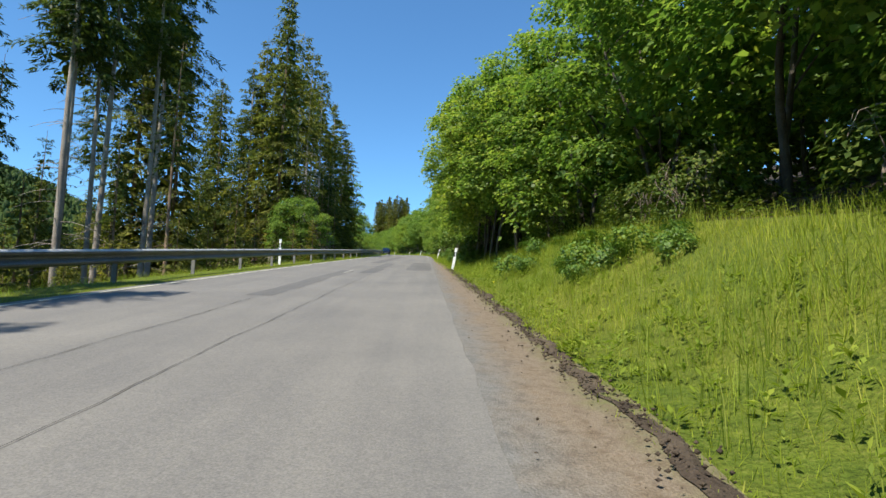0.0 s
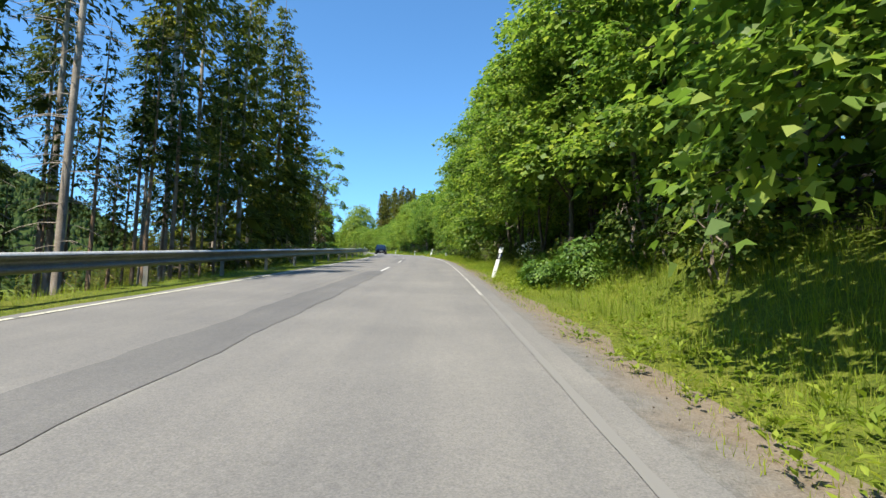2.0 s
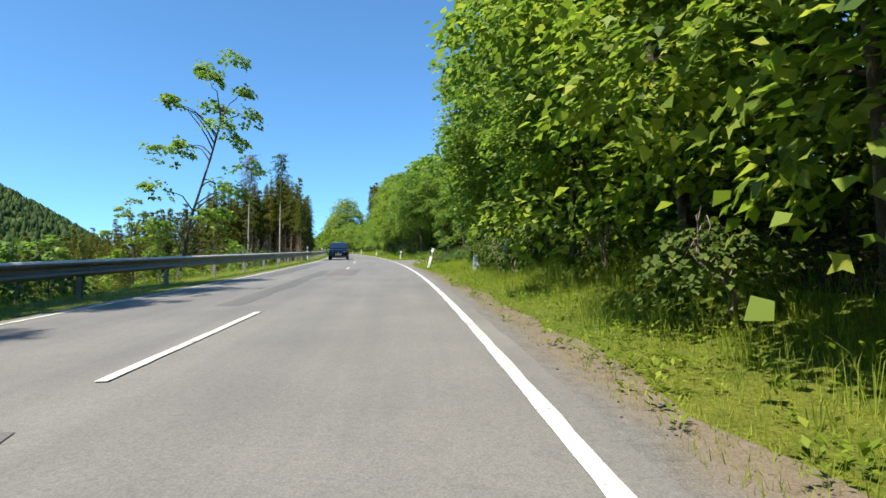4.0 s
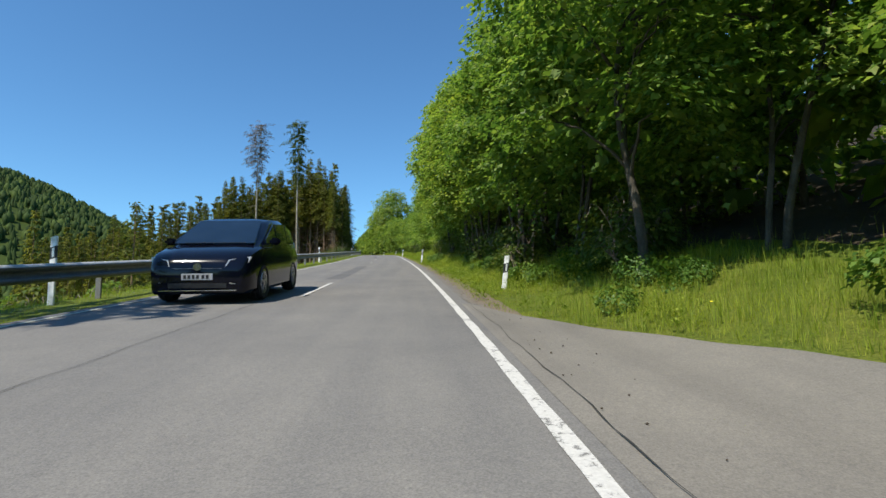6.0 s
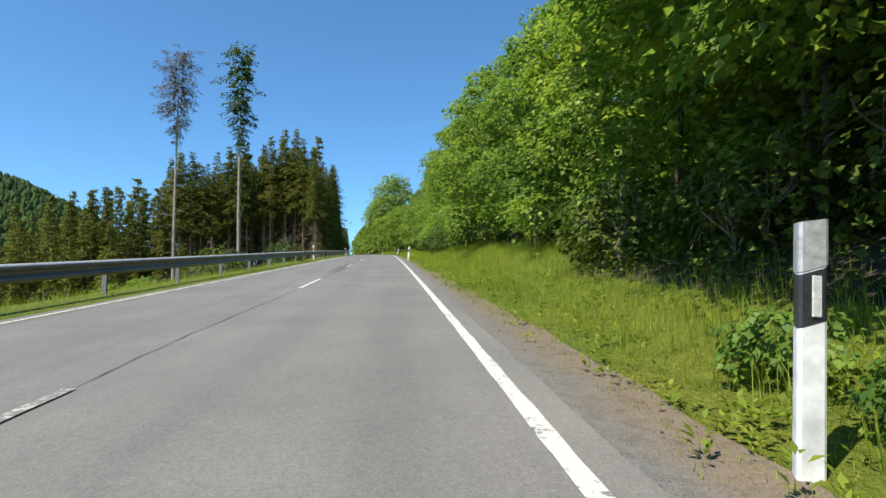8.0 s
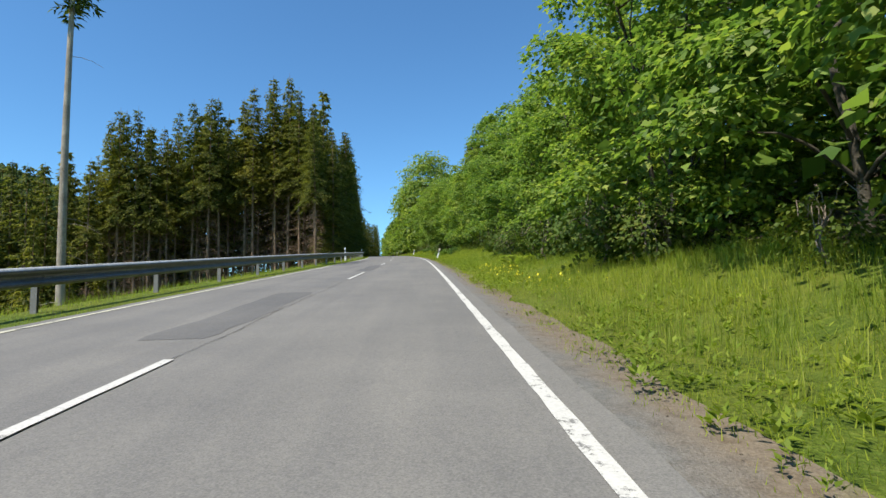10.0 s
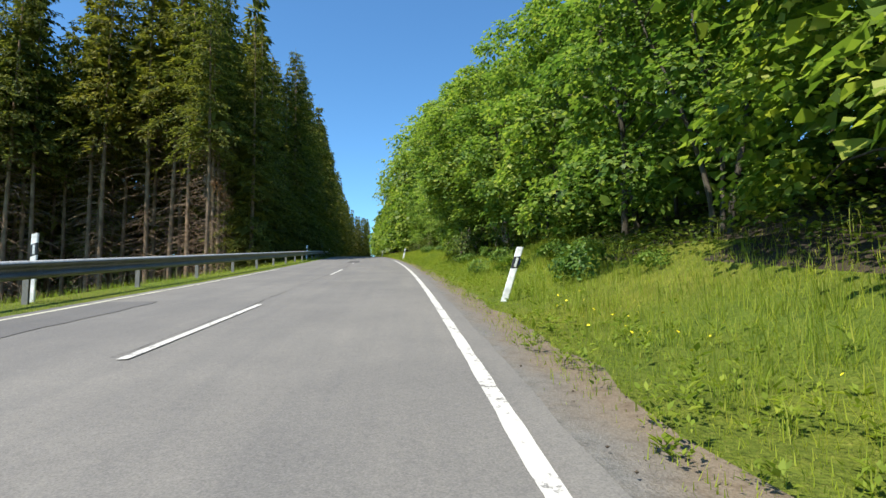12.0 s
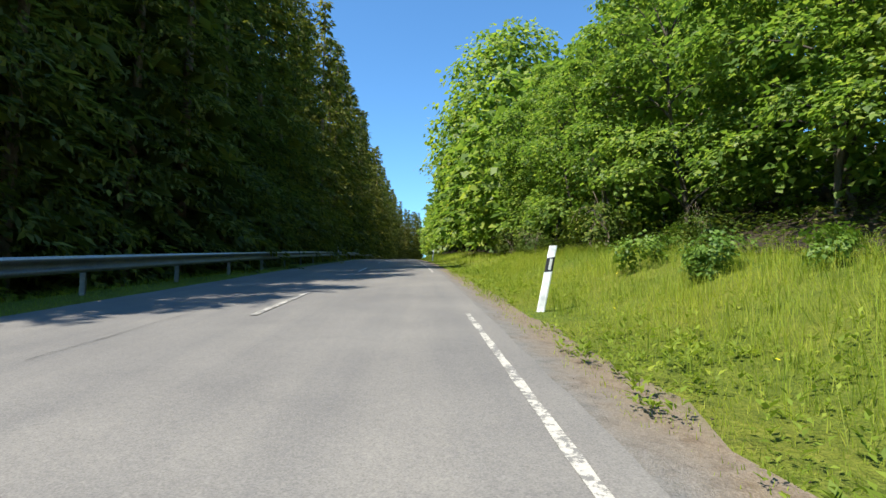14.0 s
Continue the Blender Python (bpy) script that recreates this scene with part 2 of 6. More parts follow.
M_HERB = leafy("herb_leaves", (0.06, 0.12, 0.02), (0.11, 0.2, 0.035), (0.17, 0.26, 0.05), 0.3, 0.5, 0.3)
M_MAPLE = leafy("maple_leaves", (0.08, 0.15, 0.03), (0.2, 0.3, 0.06), (0.345, 0.41, 0.09), 0.5, 0.48, 0.3)
M_DOCK = leafy("broad_herb_leaves", (0.12, 0.18, 0.026), (0.18, 0.26, 0.04), (0.26, 0.33, 0.06), 0.4, 0.55, 0.2)
M_STRAW = leafy("dry_stalk", (0.2, 0.17, 0.1), (0.32, 0.27, 0.17), (0.4, 0.35, 0.24), 0.2, 0.8, 0.1)
M_BUSH = leafy("bush_leaves", (0.05, 0.085, 0.018), (0.085, 0.13, 0.026), (0.16, 0.18, 0.045), 0.3, 0.6, 0.15)
M_SPRUCE = leafy("spruce_needles", (0.06, 0.07, 0.018), (0.15, 0.158, 0.035), (0.265, 0.262, 0.055), 0.45, 0.6, 0.2)
M_PINE = leafy("pine_needles", (0.035, 0.055, 0.014), (0.08, 0.11, 0.024), (0.15, 0.18, 0.036), 0.35, 0.55, 0.2)
M_BROWN = leafy("brown_needles", (0.2, 0.1, 0.05), (0.36, 0.19, 0.1), (0.46, 0.26, 0.14), 0.3, 0.7, 0.1)
M_DRY = leafy("dry_needles", (0.14, 0.11, 0.105), (0.22, 0.18, 0.17), (0.3, 0.25, 0.23), 0.1, 0.8, 0.1)
M_FARWOOD = leafy("far_wood", (0.03, 0.052, 0.016), (0.052, 0.085, 0.024), (0.085, 0.12, 0.03), 0.1, 0.7, 0.1)
M_BARK = mottled("spruce_bark", (0.13, 0.082, 0.05), (0.34, 0.235, 0.15), 1.4, 26, 0.92, relief_strength=0.9, distance=0.03)
M_BARK_PALE = mottled("pale_bark", (0.2, 0.165, 0.13), (0.42, 0.36, 0.29), 1.2, 22, 0.9, relief_strength=0.8, distance=0.03)
M_BARK_MAPLE = mottled("maple_bark", (0.04, 0.034, 0.026), (0.115, 0.1, 0.078), 1.8, 30, 0.92, relief_strength=0.8, distance=0.02)
# sunlit beam top put into the colour; the post sleeve shares this pale zinc
M_ZINC_PALE = mottled("pale_steel", (0.42, 0.42, 0.41), (0.6, 0.6, 0.58), 1.5, 30, 0.5, 0.2, 0.5, 0.05, 0.002)
# beam face, its shade put into the darker colour
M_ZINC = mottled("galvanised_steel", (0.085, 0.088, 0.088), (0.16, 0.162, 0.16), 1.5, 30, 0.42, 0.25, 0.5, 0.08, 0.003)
M_POST_STEEL = mottled("weathered_steel", (0.16, 0.155, 0.145), (0.28, 0.27, 0.25), 2, 40, 0.6, 0.3, 0.4, 0.1, 0.003)
M_WHITE = mottled("white_plastic", (0.8, 0.8, 0.78), (0.88, 0.88, 0.86), 3, 7, 0.5, 0.0, 0.4, 0.05, 0.002)
M_BLACK = mottled("black_band", (0.02, 0.02, 0.022), (0.05, 0.05, 0.055), 6, 60, 0.45, 0.0, 0.4, 0.05, 0.002)
M_REFLECT = mottled("reflector", (0.62, 0.62, 0.6), (0.82, 0.82, 0.8), 40, 160, 0.25, 0.1, 0.6, 0.3, 0.002)
M_BLUE = mottled("blue_reflector", (0.01, 0.03, 0.3), (0.02, 0.07, 0.55), 20, 80, 0.25, 0.0, 0.6, 0.2, 0.002)
# litter colour darkened to carry the shade under the trees
M_SHADED_LITTER = mottled("shaded_litter", (0.022, 0.017, 0.012), (0.065, 0.048, 0.03), 0.7, 12, 0.95, relief_strength=1.0, distance=0.06)
M_STONE = mottled("painted_stone", (0.42, 0.41, 0.37), (0.72, 0.71, 0.66), 6, 30, 0.85, relief_strength=0.6, distance=0.01)
M_YELLOW = mottled("yellow_petals", (0.75, 0.6, 0.02), (0.9, 0.78, 0.04), 8, 60, 0.6)
M_PETAL = mottled("white_petals", (0.7, 0.71, 0.66), (0.85, 0.85, 0.8), 8, 60, 0.6)
M_TWIG = mottled("dry_twigs", (0.13, 0.10, 0.075), (0.3, 0.25, 0.2), 3, 40, 0.9)


# ---- building ----
def mesh_from(name, verts, faces, mat, smooth_shade=False, uv=None):
    """A mesh from arrays of vertices and equal-sided faces."""
    verts, faces = np.asarray(verts, np.float32), np.asarray(faces, np.int32)
    me = bpy.data.meshes.new(name)
    n, k = faces.shape
    me.vertices.add(len(verts))
    me.vertices.foreach_set("co", verts.ravel())
    me.loops.add(n * k)
    me.loops.foreach_set("vertex_index", faces.ravel())
    me.polygons.add(n)
    me.polygons.foreach_set("loop_start", np.arange(0, n * k, k, dtype=np.int32))
    me.polygons.foreach_set("loop_total", np.full(n, k, np.int32))
    if smooth_shade:
        me.polygons.foreach_set("use_smooth", np.ones(n, bool))
    if uv is not None:
        me.uv_layers.new(name="UVMap").data.foreach_set("uv", np.asarray(uv, np.float32)[faces.ravel()].ravel())
    me.update(calc_edges=True)
    me.validate()
    me.materials.append(mat)
    return me


def grid_faces(rows, cols, wrap=False):
    i, j = np.meshgrid(np.arange(rows - 1), np.arange(cols if wrap else cols - 1), indexing="ij")
    i, j = i.ravel(), j.ravel()
    k = (j + 1) % cols
    return np.stack([i * cols + j, i * cols + k, (i + 1) * cols + k, (i + 1) * cols + j], 1)


def part(name, bm, mat, parent, label=""):
    """Links a bmesh or a mesh as one object under a thing or a part."""
    if isinstance(bm, bmesh.types.BMesh):
        me = bpy.data.meshes.new(name)
        bm.to_mesh(me)
        bm.free()
        me.materials.append(mat)
    else:
        me = bm
    ob = new(name, me)
    ob.parent = parent
    return tagged(ob, label)


def box_bm(x, y, z, cx=0, cy=0, cz=0, bevel=0.0):
    bm = bmesh.new()
    bmesh.ops.create_cube(bm, size=1, matrix=Matrix.LocRotScale((cx, cy, cz), None, (x, y, z)))
    if bevel:
        bmesh.ops.bevel(bm, geom=bm.edges[:], offset=bevel, segments=2, affect="EDGES")
    return bm


def join_arrays(pieces):
    """Several (verts, faces) of the same face size in one."""
    v, f, o = [], [], 0
    for a, b in pieces:
        v.append(a)
        f.append(np.asarray(b) + o)
        o += len(a)
    return np.vstack(v), np.vstack(f)


def tube(points, radii, sides=6):
    """A tapered tube along points, as arrays of vertices and quads."""
    p, r = np.asarray(points, float), np.asarray(radii, float)
    d = np.gradient(p, axis=0)
    d /= np.linalg.norm(d, axis=1, keepdims=True) + 1e-9
    ref = np.where(np.abs(d[:, 2:3]) > 0.9, [[1.0, 0, 0]], [[0, 0, 1.0]])
    a = np.cross(d, ref)
    a /= np.linalg.norm(a, axis=1, keepdims=True) + 1e-9
    b = np.cross(d, a)
    t = np.linspace(0, 2 * np.pi, sides, endpoint=False)
    v = p[:, None] + r[:, None, None] * (np.cos(t)[None, :, None] * a[:, None] + np.sin(t)[None, :, None] * b[:, None])
    return v.reshape(-1, 3), grid_faces(len(p), sides, True)


def unit(v):
    return v / (np.linalg.norm(v, axis=-1, keepdims=True) + 1e-9)


def leaves(base, axis, normal, length, width, fold=0.12):
    """Kite-shaped leaves folded along the midrib: one quad each."""
    side = unit(np.cross(axis, normal))
    up = unit(np.cross(side, axis))
    length, width = length[:, None], width[:, None]
    mid = base + axis * length * 0.42
    v = np.stack([base, mid + side * width / 2 + up * length * fold, base + axis * length - up * length * 0.1, mid - side * width / 2 + up * length * fold], 1)
    return v.reshape(-1, 3), np.arange(len(base) * 4).reshape(-1, 4)


def lobed_leaves(base, axis, normal, size):
    """Three-lobed leaves of two quads, their side lobes hanging a little."""
    side = unit(np.cross(axis, normal))
    up = unit(np.cross(side, axis))
    size = size[:, None]
    v = [base + size * (axis * a + side * b + up * c) for a, b, c in ((0, 0, 0), (0.36, 0.58, -0.1), (0.56, 0.2, 0.05), (1.0, 0, -0.12), (0.56, -0.2, 0.05), (0.36, -0.58, -0.1))]
    k = np.arange(len(base))[:, None] * 6
    return np.stack(v, 1).reshape(-1, 3), np.vstack([k + [0, 1, 2, 3], k + [0, 3, 4, 5]])


def empty_at(name, m):
    ob = new(name)
    ob.matrix_world = m
    return ob


def stand(s, lat, dz=0.0, turn=0.0, scale=1.0):
    """Upright pose on the ground."""
    p = ground_at(s, lat)
    h = float(np.interp(s, RS, RH))
    return Matrix.LocRotScale((p[0], p[1], p[2] + dz), Euler((0, 0, h + turn)), (scale,) * 3)
# ---- the ground: one sheet, fine along the road and running on to the horizon ----
LATS = np.array([-140, -115, -95, -78, -64, -52, -42, -34, -28, -23, -19, -15.5, -12.5, -10.5, -9, -8, -7, -6.2, -5.5, -5, -4.5, -4, -3.6, -3.25, -3.0,
                 -1.5, 0, 1.5, 2.95, 3.2, 3.5, 3.9, 4.3, 4.7, 5.1, 5.6, 6.2, 6.9, 7.6, 8.4, 9.5, 11, 13, 16, 20, 26, 34, 46, 62, 85, 115])
GS = np.concatenate([np.arange(-80.0, 95.0, 2.5), np.arange(95.0, 135.0, 0.8), np.arange(135.0, 591.0, 2.5)])
gs, gl = np.meshgrid(GS, LATS, indexing="ij")
gv = ground_at(gs, gl)
gv[..., 2] -= 0.03 * ((gl > 3.1) & (gl < np.where(gs < 28, 4.0, 3.6)))
nr, nc = gs.shape
rim = [(0, j) for j in range(nc)] + [(i, nc - 1) for i in range(1, nr)] + [(nr - 1, j) for j in range(nc - 2, -1, -1)] + [(i, 0) for i in range(nr - 2, 0, -1)]
rim_id = np.array([i * nc + j for i, j in rim])
flat = gv.reshape(-1, 3)
centre = flat[rim_id].mean(0)
rings, ids, total = [flat], [rim_id], len(flat)
for k, drop in ((1.25, 0.0), (1.8, -4.0), (3.2, -12.0), (7.0, -25.0), (14.0, -30.0)):
    q = centre + (flat[rim_id] - centre) * [k, k, 1.0]
    q[:, 2] = q[:, 2] * (1 - smooth(1, 7, k)) + 10.0 * smooth(1, 7, k) + drop
    rings.append(q)
    ids.append(np.arange(total, total + len(q)))
    total += len(q)
faces = [grid_faces(nr, nc)[:, ::-1]]
for a, b in zip(ids[:-1], ids[1:]):
    faces.append(np.stack([a, np.roll(a, -1), np.roll(b, -1), b], 1))
ground = new("ground", mesh_from("ground", np.vstack(rings), np.vstack(faces), M_GROUND, True))
ground.data.materials.append(M_SHADED_LITTER)
# forest floor under the trees; its dark colour also paints the deep shade there
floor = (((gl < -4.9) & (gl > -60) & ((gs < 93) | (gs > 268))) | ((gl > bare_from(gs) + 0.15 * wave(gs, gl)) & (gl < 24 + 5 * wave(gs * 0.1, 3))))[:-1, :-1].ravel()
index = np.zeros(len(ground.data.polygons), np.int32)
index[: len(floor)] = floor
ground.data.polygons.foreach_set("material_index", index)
tagged(ground, "green meadow ground, banked up beside the road, falling into a valley", "ground", kind="structure")


def strip(name, s0, s1, edge_a, edge_b, dz, mat, label, category="road", step=0.7, cols=3, on_ground=False, top=True):
    """A thin sheet along the road between two edges given as functions of s."""
    ss = np.linspace(s0, s1, max(3, int((s1 - s0) / step) + 1))
    a, b = edge_a(ss), edge_b(ss)
    w = np.linspace(0, 1, cols)
    lat = a[:, None] * (1 - w) + b[:, None] * w
    sg = np.repeat(ss[:, None], cols, 1)
    v = (ground_at(sg, lat) + [0, 0, dz]) if on_ground else over_road(sg, lat, dz)
    uv = np.stack([lat.ravel(), sg.ravel()], 1)
    ob = new(name, mesh_from(name, v.reshape(-1, 3), grid_faces(len(ss), cols)[:, ::-1], mat, False, uv))
    return tagged(ob, label, category, kind="structure")


def at_lat(v, rough=0.0, k=1.0):
    return lambda s: v + rough * (wave(s, v * 3, 2.3 * k) + 0.7 * wave(s * 2.7, v, 2.9 * k))


strip("road", -80, 585, at_lat(-3.12, 0.04), at_lat(3.1, 0.025), 0.0, M_ASPHALT, "grey worn asphalt country road with patches and cracks", "road", 0.5, 7)
strip("road_shoulder", -80, 585, at_lat(2.985), lambda s: 3.75 + 0.15 * wave(s, 1, 1.4) + 0.1 * wave(s * 3, 5, 2.0) + 0.3 * np.exp(-((s - 9) / 16) ** 2), -0.004, M_GRAVEL,
      "brown gravel and dirt shoulder along the asphalt", "shoulder", 0.8, 4, True)

# crumbling soil ledge where the turf ends
ls = np.linspace(-14, 25, 420)
le = 3.78 + 0.12 * np.exp(-((ls - 9) / 16) ** 2) + 0.08 * wave(ls, 4, 2.0) + 0.05 * wave(ls, 2, 6.0) + 0.03 * wave(ls, 7, 13.0)
lift = np.clip(0.016 + 0.045 * wave(ls, 1, 3.0) + 0.035 * wave(ls, 5, 11.0), -0.012, 0.085) * (1 - smooth(14, 25, ls)) + 0.003
rows = [(le - 0.03, 0.004 + 0 * ls), (le, 0.012 + 0 * ls), (le + 0.035 + 0.03 * wave(ls, 3, 9.0), lift), (le + 0.08 + 0.03 * wave(ls, 8, 12.0), lift * (0.7 + 0.3 * wave(ls, 2, 8.0))), (le + 0.13 + 0.05 * wave(ls, 6, 4.0), 0.0 * ls - 0.01)]
lv = np.stack([ground_at(ls, a) + np.stack([0 * ls, 0 * ls, b], 1) for a, b in rows], 1)
tagged(new("soil_edge", mesh_from("soil_edge", lv.reshape(-1, 3), grid_faces(len(ls), 5)[:, ::-1], M_GRAVEL_EDGE)), "dark crumbled soil ledge between shoulder and grass", "soil", kind="structure")

BAY_S = [110.5, 113.2, 113.9, 114.5, 115.0, 116.0, 117.5, 118.7, 119.5, 120.0, 121.4, 123.2, 125.0, 126.0, 127.4, 129.6]
BAY_LAT = [3.1, 3.35, 3.85, 4.5, 5.4, 7.5, 10.5, 11.0, 9.4, 8.3, 6.9, 5.7, 5.1, 4.7, 4.0, 3.1]
# bay of rolled gravel and asphalt where a track comes in
bs = np.linspace(110.5, 129.6, 110)
far_lat = np.interp(bs, BAY_S, BAY_LAT)
w = np.append(np.linspace(0, 1, 14), 1.0)
bl = 2.99 + (far_lat[:, None] + 0.08 * wave(bs, 0, 3)[:, None] - 2.99) * w
bl[:, -1] += 0.3
bg = np.repeat(bs[:, None], 15, 1)
bv = ground_at(bg, bl) + np.stack([0 * bl, 0 * bl, np.where(np.arange(15) == 14, -0.06, 0.022) + 0 * bl], -1)
bv[:, 0] = over_road(bs, bl[:, 0], 0.004)
tagged(new("parking_bay", mesh_from("parking_bay", bv.reshape(-1, 3), grid_faces(len(bs), 15)[:, ::-1], M_BAY, False, np.stack([bl.ravel(), bg.ravel()], 1))),
       "pale grey gravelled bay beside the road edge", "parking bay", kind="structure")

PATCH_LABEL = "dark asphalt repair patch in the road"
for s0, s1, a, b, mat in ((9.5, 20.5, -0.4, 0.1, M_PATCH), (18.5, 31, 0.45, 1.02, M_PATCH), (21.5, 33.6, 1.95, 3.0, M_PATCH), (31, 60.3, -0.5, 0.18, M_PATCH), (71, 84, -0.5, 0.2, M_PATCH),
                          (90, 104, -0.95, -0.5, M_PATCH), (99.8, 105.1, -0.42, 0.58, M_PATCH_RED), (99, 117, -3.05, -1.95, M_PATCH), (138.2, 151.9, -0.45, 0.08, M_PATCH), (181, 192, -0.4, 0.1, M_PATCH),
                          (204.8, 210.6, -0.85, -0.1, M_PATCH), (221, 229, -0.5, 0.15, M_PATCH), (230.5, 248, -3.05, -1.85, M_PATCH), (272.7, 278.2, -0.42, 0.3, M_PATCH_DARK)):
    ends = lambda s, lo=s0, hi=s1: 1 - 0.14 * np.exp(-(s - lo) / 0.12) - 0.14 * np.exp(-(hi - s) / 0.12)
    mid, half = (a + b) / 2, (b - a) / 2
    strip("asphalt_patch", s0, s1, lambda s: mid - half * ends(s) + 0.07 * wave(s, a, 1.5) + 0.03 * wave(s, a, 7), lambda s: mid + half * ends(s) + 0.07 * wave(s, b + 5, 1.5) + 0.03 * wave(s, b, 7),
          0.003 + 0.0017 * (int(s0) % 3), mat, PATCH_LABEL, "road patch", 0.3, 2)
for s0, s1, lat in ((-6, 20, 0.93), (-6, 9, -0.12), (149, 172, -0.04), (243, 256, -0.12), (256, 269, -0.1), (99, 105.1, 0.6), (115, 131, 3.12), (50, 66, -0.7), (203, 214.5, 0.0), 
                    (264, 273, -0.06), (282, 300, -0.9), (121, 133, -0.55), (172, 197, -0.02)):
    wd = lambda s: 0.002 + 0.006 * np.abs(wave(s, lat, 5))
    strip("road_crack", s0, s1, lambda s: lat + 0.035 * wave(s, lat, 1.3) + 0.02 * wave(s, 1, 6) - wd(s), lambda s: lat + 0.035 * wave(s, lat, 1.3) + 0.02 * wave(s, 1, 6) + wd(s),
          0.008 if lat < 3 else 0.02, M_CRACK, "dark tarred crack along the asphalt", "crack", 0.2, 2)
strip("road_crack", 105.07, 105.12, lambda s: -0.45 + 0 * s, lambda s: 0.75 + 0 * s, 0.009, M_CRACK, "dark tarred joint across the end of a patch", "crack", 0.02, 9)

for s0, s1, half, mat in ((39, 51, 0.035, M_PAINT_FAINT), (51, 70, 0.03, M_PAINT_WORN), (70, 80, 0.045, M_PAINT_WORN), (80, 278.5, 0.053, M_PAINT), (278.5, 285, 0.036, M_PAINT_WORN), (298, 540, 0.05, M_PAINT_WORN)):
    strip("edge_line", s0, s1, lambda s: 2.845 - half + 0.008 * wave(s, 0, 7), lambda s: 2.845 + half + 0.008 * wave(s, 9, 7), 0.007, mat,
          "white painted line along the road edge", "road marking", 0.25, 2)
for s0, s1 in ((-78, 230.5), (244, 263), (315, 540)):
    strip("edge_line", s0, s1, lambda s: -2.90 + 0.008 * wave(s, 0, 7), lambda s: -2.81 + 0.008 * wave(s, 9, 7), 0.007, M_PAINT_LEFT,
          "yellowed white line along the road edge", "road marking", 0.25, 2)
for s0, s1, mat in ((-12, -8, M_PAINT), (18.3, 20.5, M_PAINT_WORN), (60.2, 64, M_PAINT), (71.5, 75.5, M_PAINT), (85, 89, M_PAINT), (105.7, 108, M_PAINT), (117.2, 121.7, M_PAINT),
                    (131.6, 136, M_PAINT), (159.1, 163.5, M_PAINT_WORN), (172.3, 176, M_PAINT), (186, 190, M_PAINT), (199.5, 203.7, M_PAINT), (215.1, 219.5, M_PAINT), (229.5, 233.6, M_PAINT), (242.9, 247.2, M_PAINT),
                    (257, 261.7, M_PAINT), (271.1, 273.1, M_PAINT), (284.8, 288.5, M_PAINT_WORN), (298.5, 302.5, M_PAINT), (312, 316, M_PAINT), (326, 330, M_PAINT), (340, 344, M_PAINT)):
    strip("centre_dash", s0, s1, lambda s: -0.046 + 0.008 * wave(s, 3, 7), lambda s: 0.046 + 0.008 * wave(s, 6, 7), 0.011, mat,
          "white painted dash on the road's middle", "road marking", 0.2, 2)

# ---- wooded hill across the valley ----
hill_mid = np.array([-608.0, 448.0])
hr, ha = np.linspace(0, 1, 26), np.linspace(0, 2 * np.pi, 64, endpoint=False)


def hill_height(x, y):
    dx, dy = x - hill_mid[0], y - hill_mid[1]
    far = np.hypot(dx / 496, dy / 448)
    return -36 + 190 * np.exp(-(far * 1.55) ** 2) + 10 * np.sin(x * 0.013) * np.cos(y * 0.017)


hx = hill_mid[0] + np.outer(hr, np.cos(ha)) * 512
hy = hill_mid[1] + np.outer(hr, np.sin(ha)) * 480
hv = np.stack([hx, hy, hill_height(hx, hy)], -1)
tagged(new("hill", mesh_from("hill", hv.reshape(-1, 3), grid_faces(26, 64, True), M_FARWOOD, True)), "wooded hill across the valley", "hill", kind="structure")


def far_woods(name, xy, z, size, label, conifer=0.6, seed=3):
    """Distant trees as small uneven crowns in one mesh."""
    rng = np.random.default_rng(seed)
    n, k = len(xy), 5
    a = np.linspace(0, 2 * np.pi, k, endpoint=False)[None] + rng.uniform(0, 6, (n, 1))
    pointed = (rng.random(n) < conifer)[:, None]
    h = size * rng.uniform(0.7, 1.25, n)
    levels = []
    for f, rad_c, rad_b in ((0.0, 0.25, 0.22), (0.35, 0.2, 0.36), (0.72, 0.1, 0.3), (1.0, 0.006, 0.06)):
        rad = np.where(pointed, rad_c, rad_b) * h[:, None] * rng.uniform(0.6, 1.3, (n, k))
        lift = f * h[:, None] + h[:, None] * rng.uniform(-0.05, 0.05, (n, k))
        levels.append(np.stack([xy[:, :1] + np.cos(a) * rad, xy[:, 1:] + np.sin(a) * rad, z[:, None] + lift], -1))
    v = np.stack(levels, 1)
    f0 = grid_faces(4, k, True)
    fs = (f0[None] + (np.arange(n) * 4 * k)[:, None, None]).reshape(-1, 4)
    return tagged(new(name, mesh_from(name, v.reshape(-1, 3), fs, M_FARWOOD)), label, "woods", kind="stuff")


rng = np.random.default_rng(11)
q = rng.uniform([-0.45, -1], 1, (21000, 2)) * [450, 416] + hill_mid
hz = hill_height(q[:, 0], q[:, 1])
keep = hz > -14
far_woods("far_woods", q[keep], hz[keep] - 1, 6.4, "mixed forest covering the far hill", 0.6)

# ---- guard rail on the valley side ----
RAIL_LAT, BAY = -3.95, 4.0
prof = np.array([(-0.03, 0.148), (-0.02, 0.158), (0.0, 0.16), (0.045, 0.152), (0.07, 0.115), (0.075, 0.085), (0.03, 0.045), (0.005, 0.03), (0.005, -0.03), (0.03, -0.045), (0.075, -0.085), (0.07, -0.115), (0.045, -0.15), (0.0, -0.155)])
back = prof[::-1] - [0.006, 0.0]
ring = np.vstack([prof, back])
bv = np.concatenate([np.stack([ring[:, 0], np.full(len(ring), y), ring[:, 1]], 1) for y in (0.0, BAY * 0.5, BAY + 0.12)])
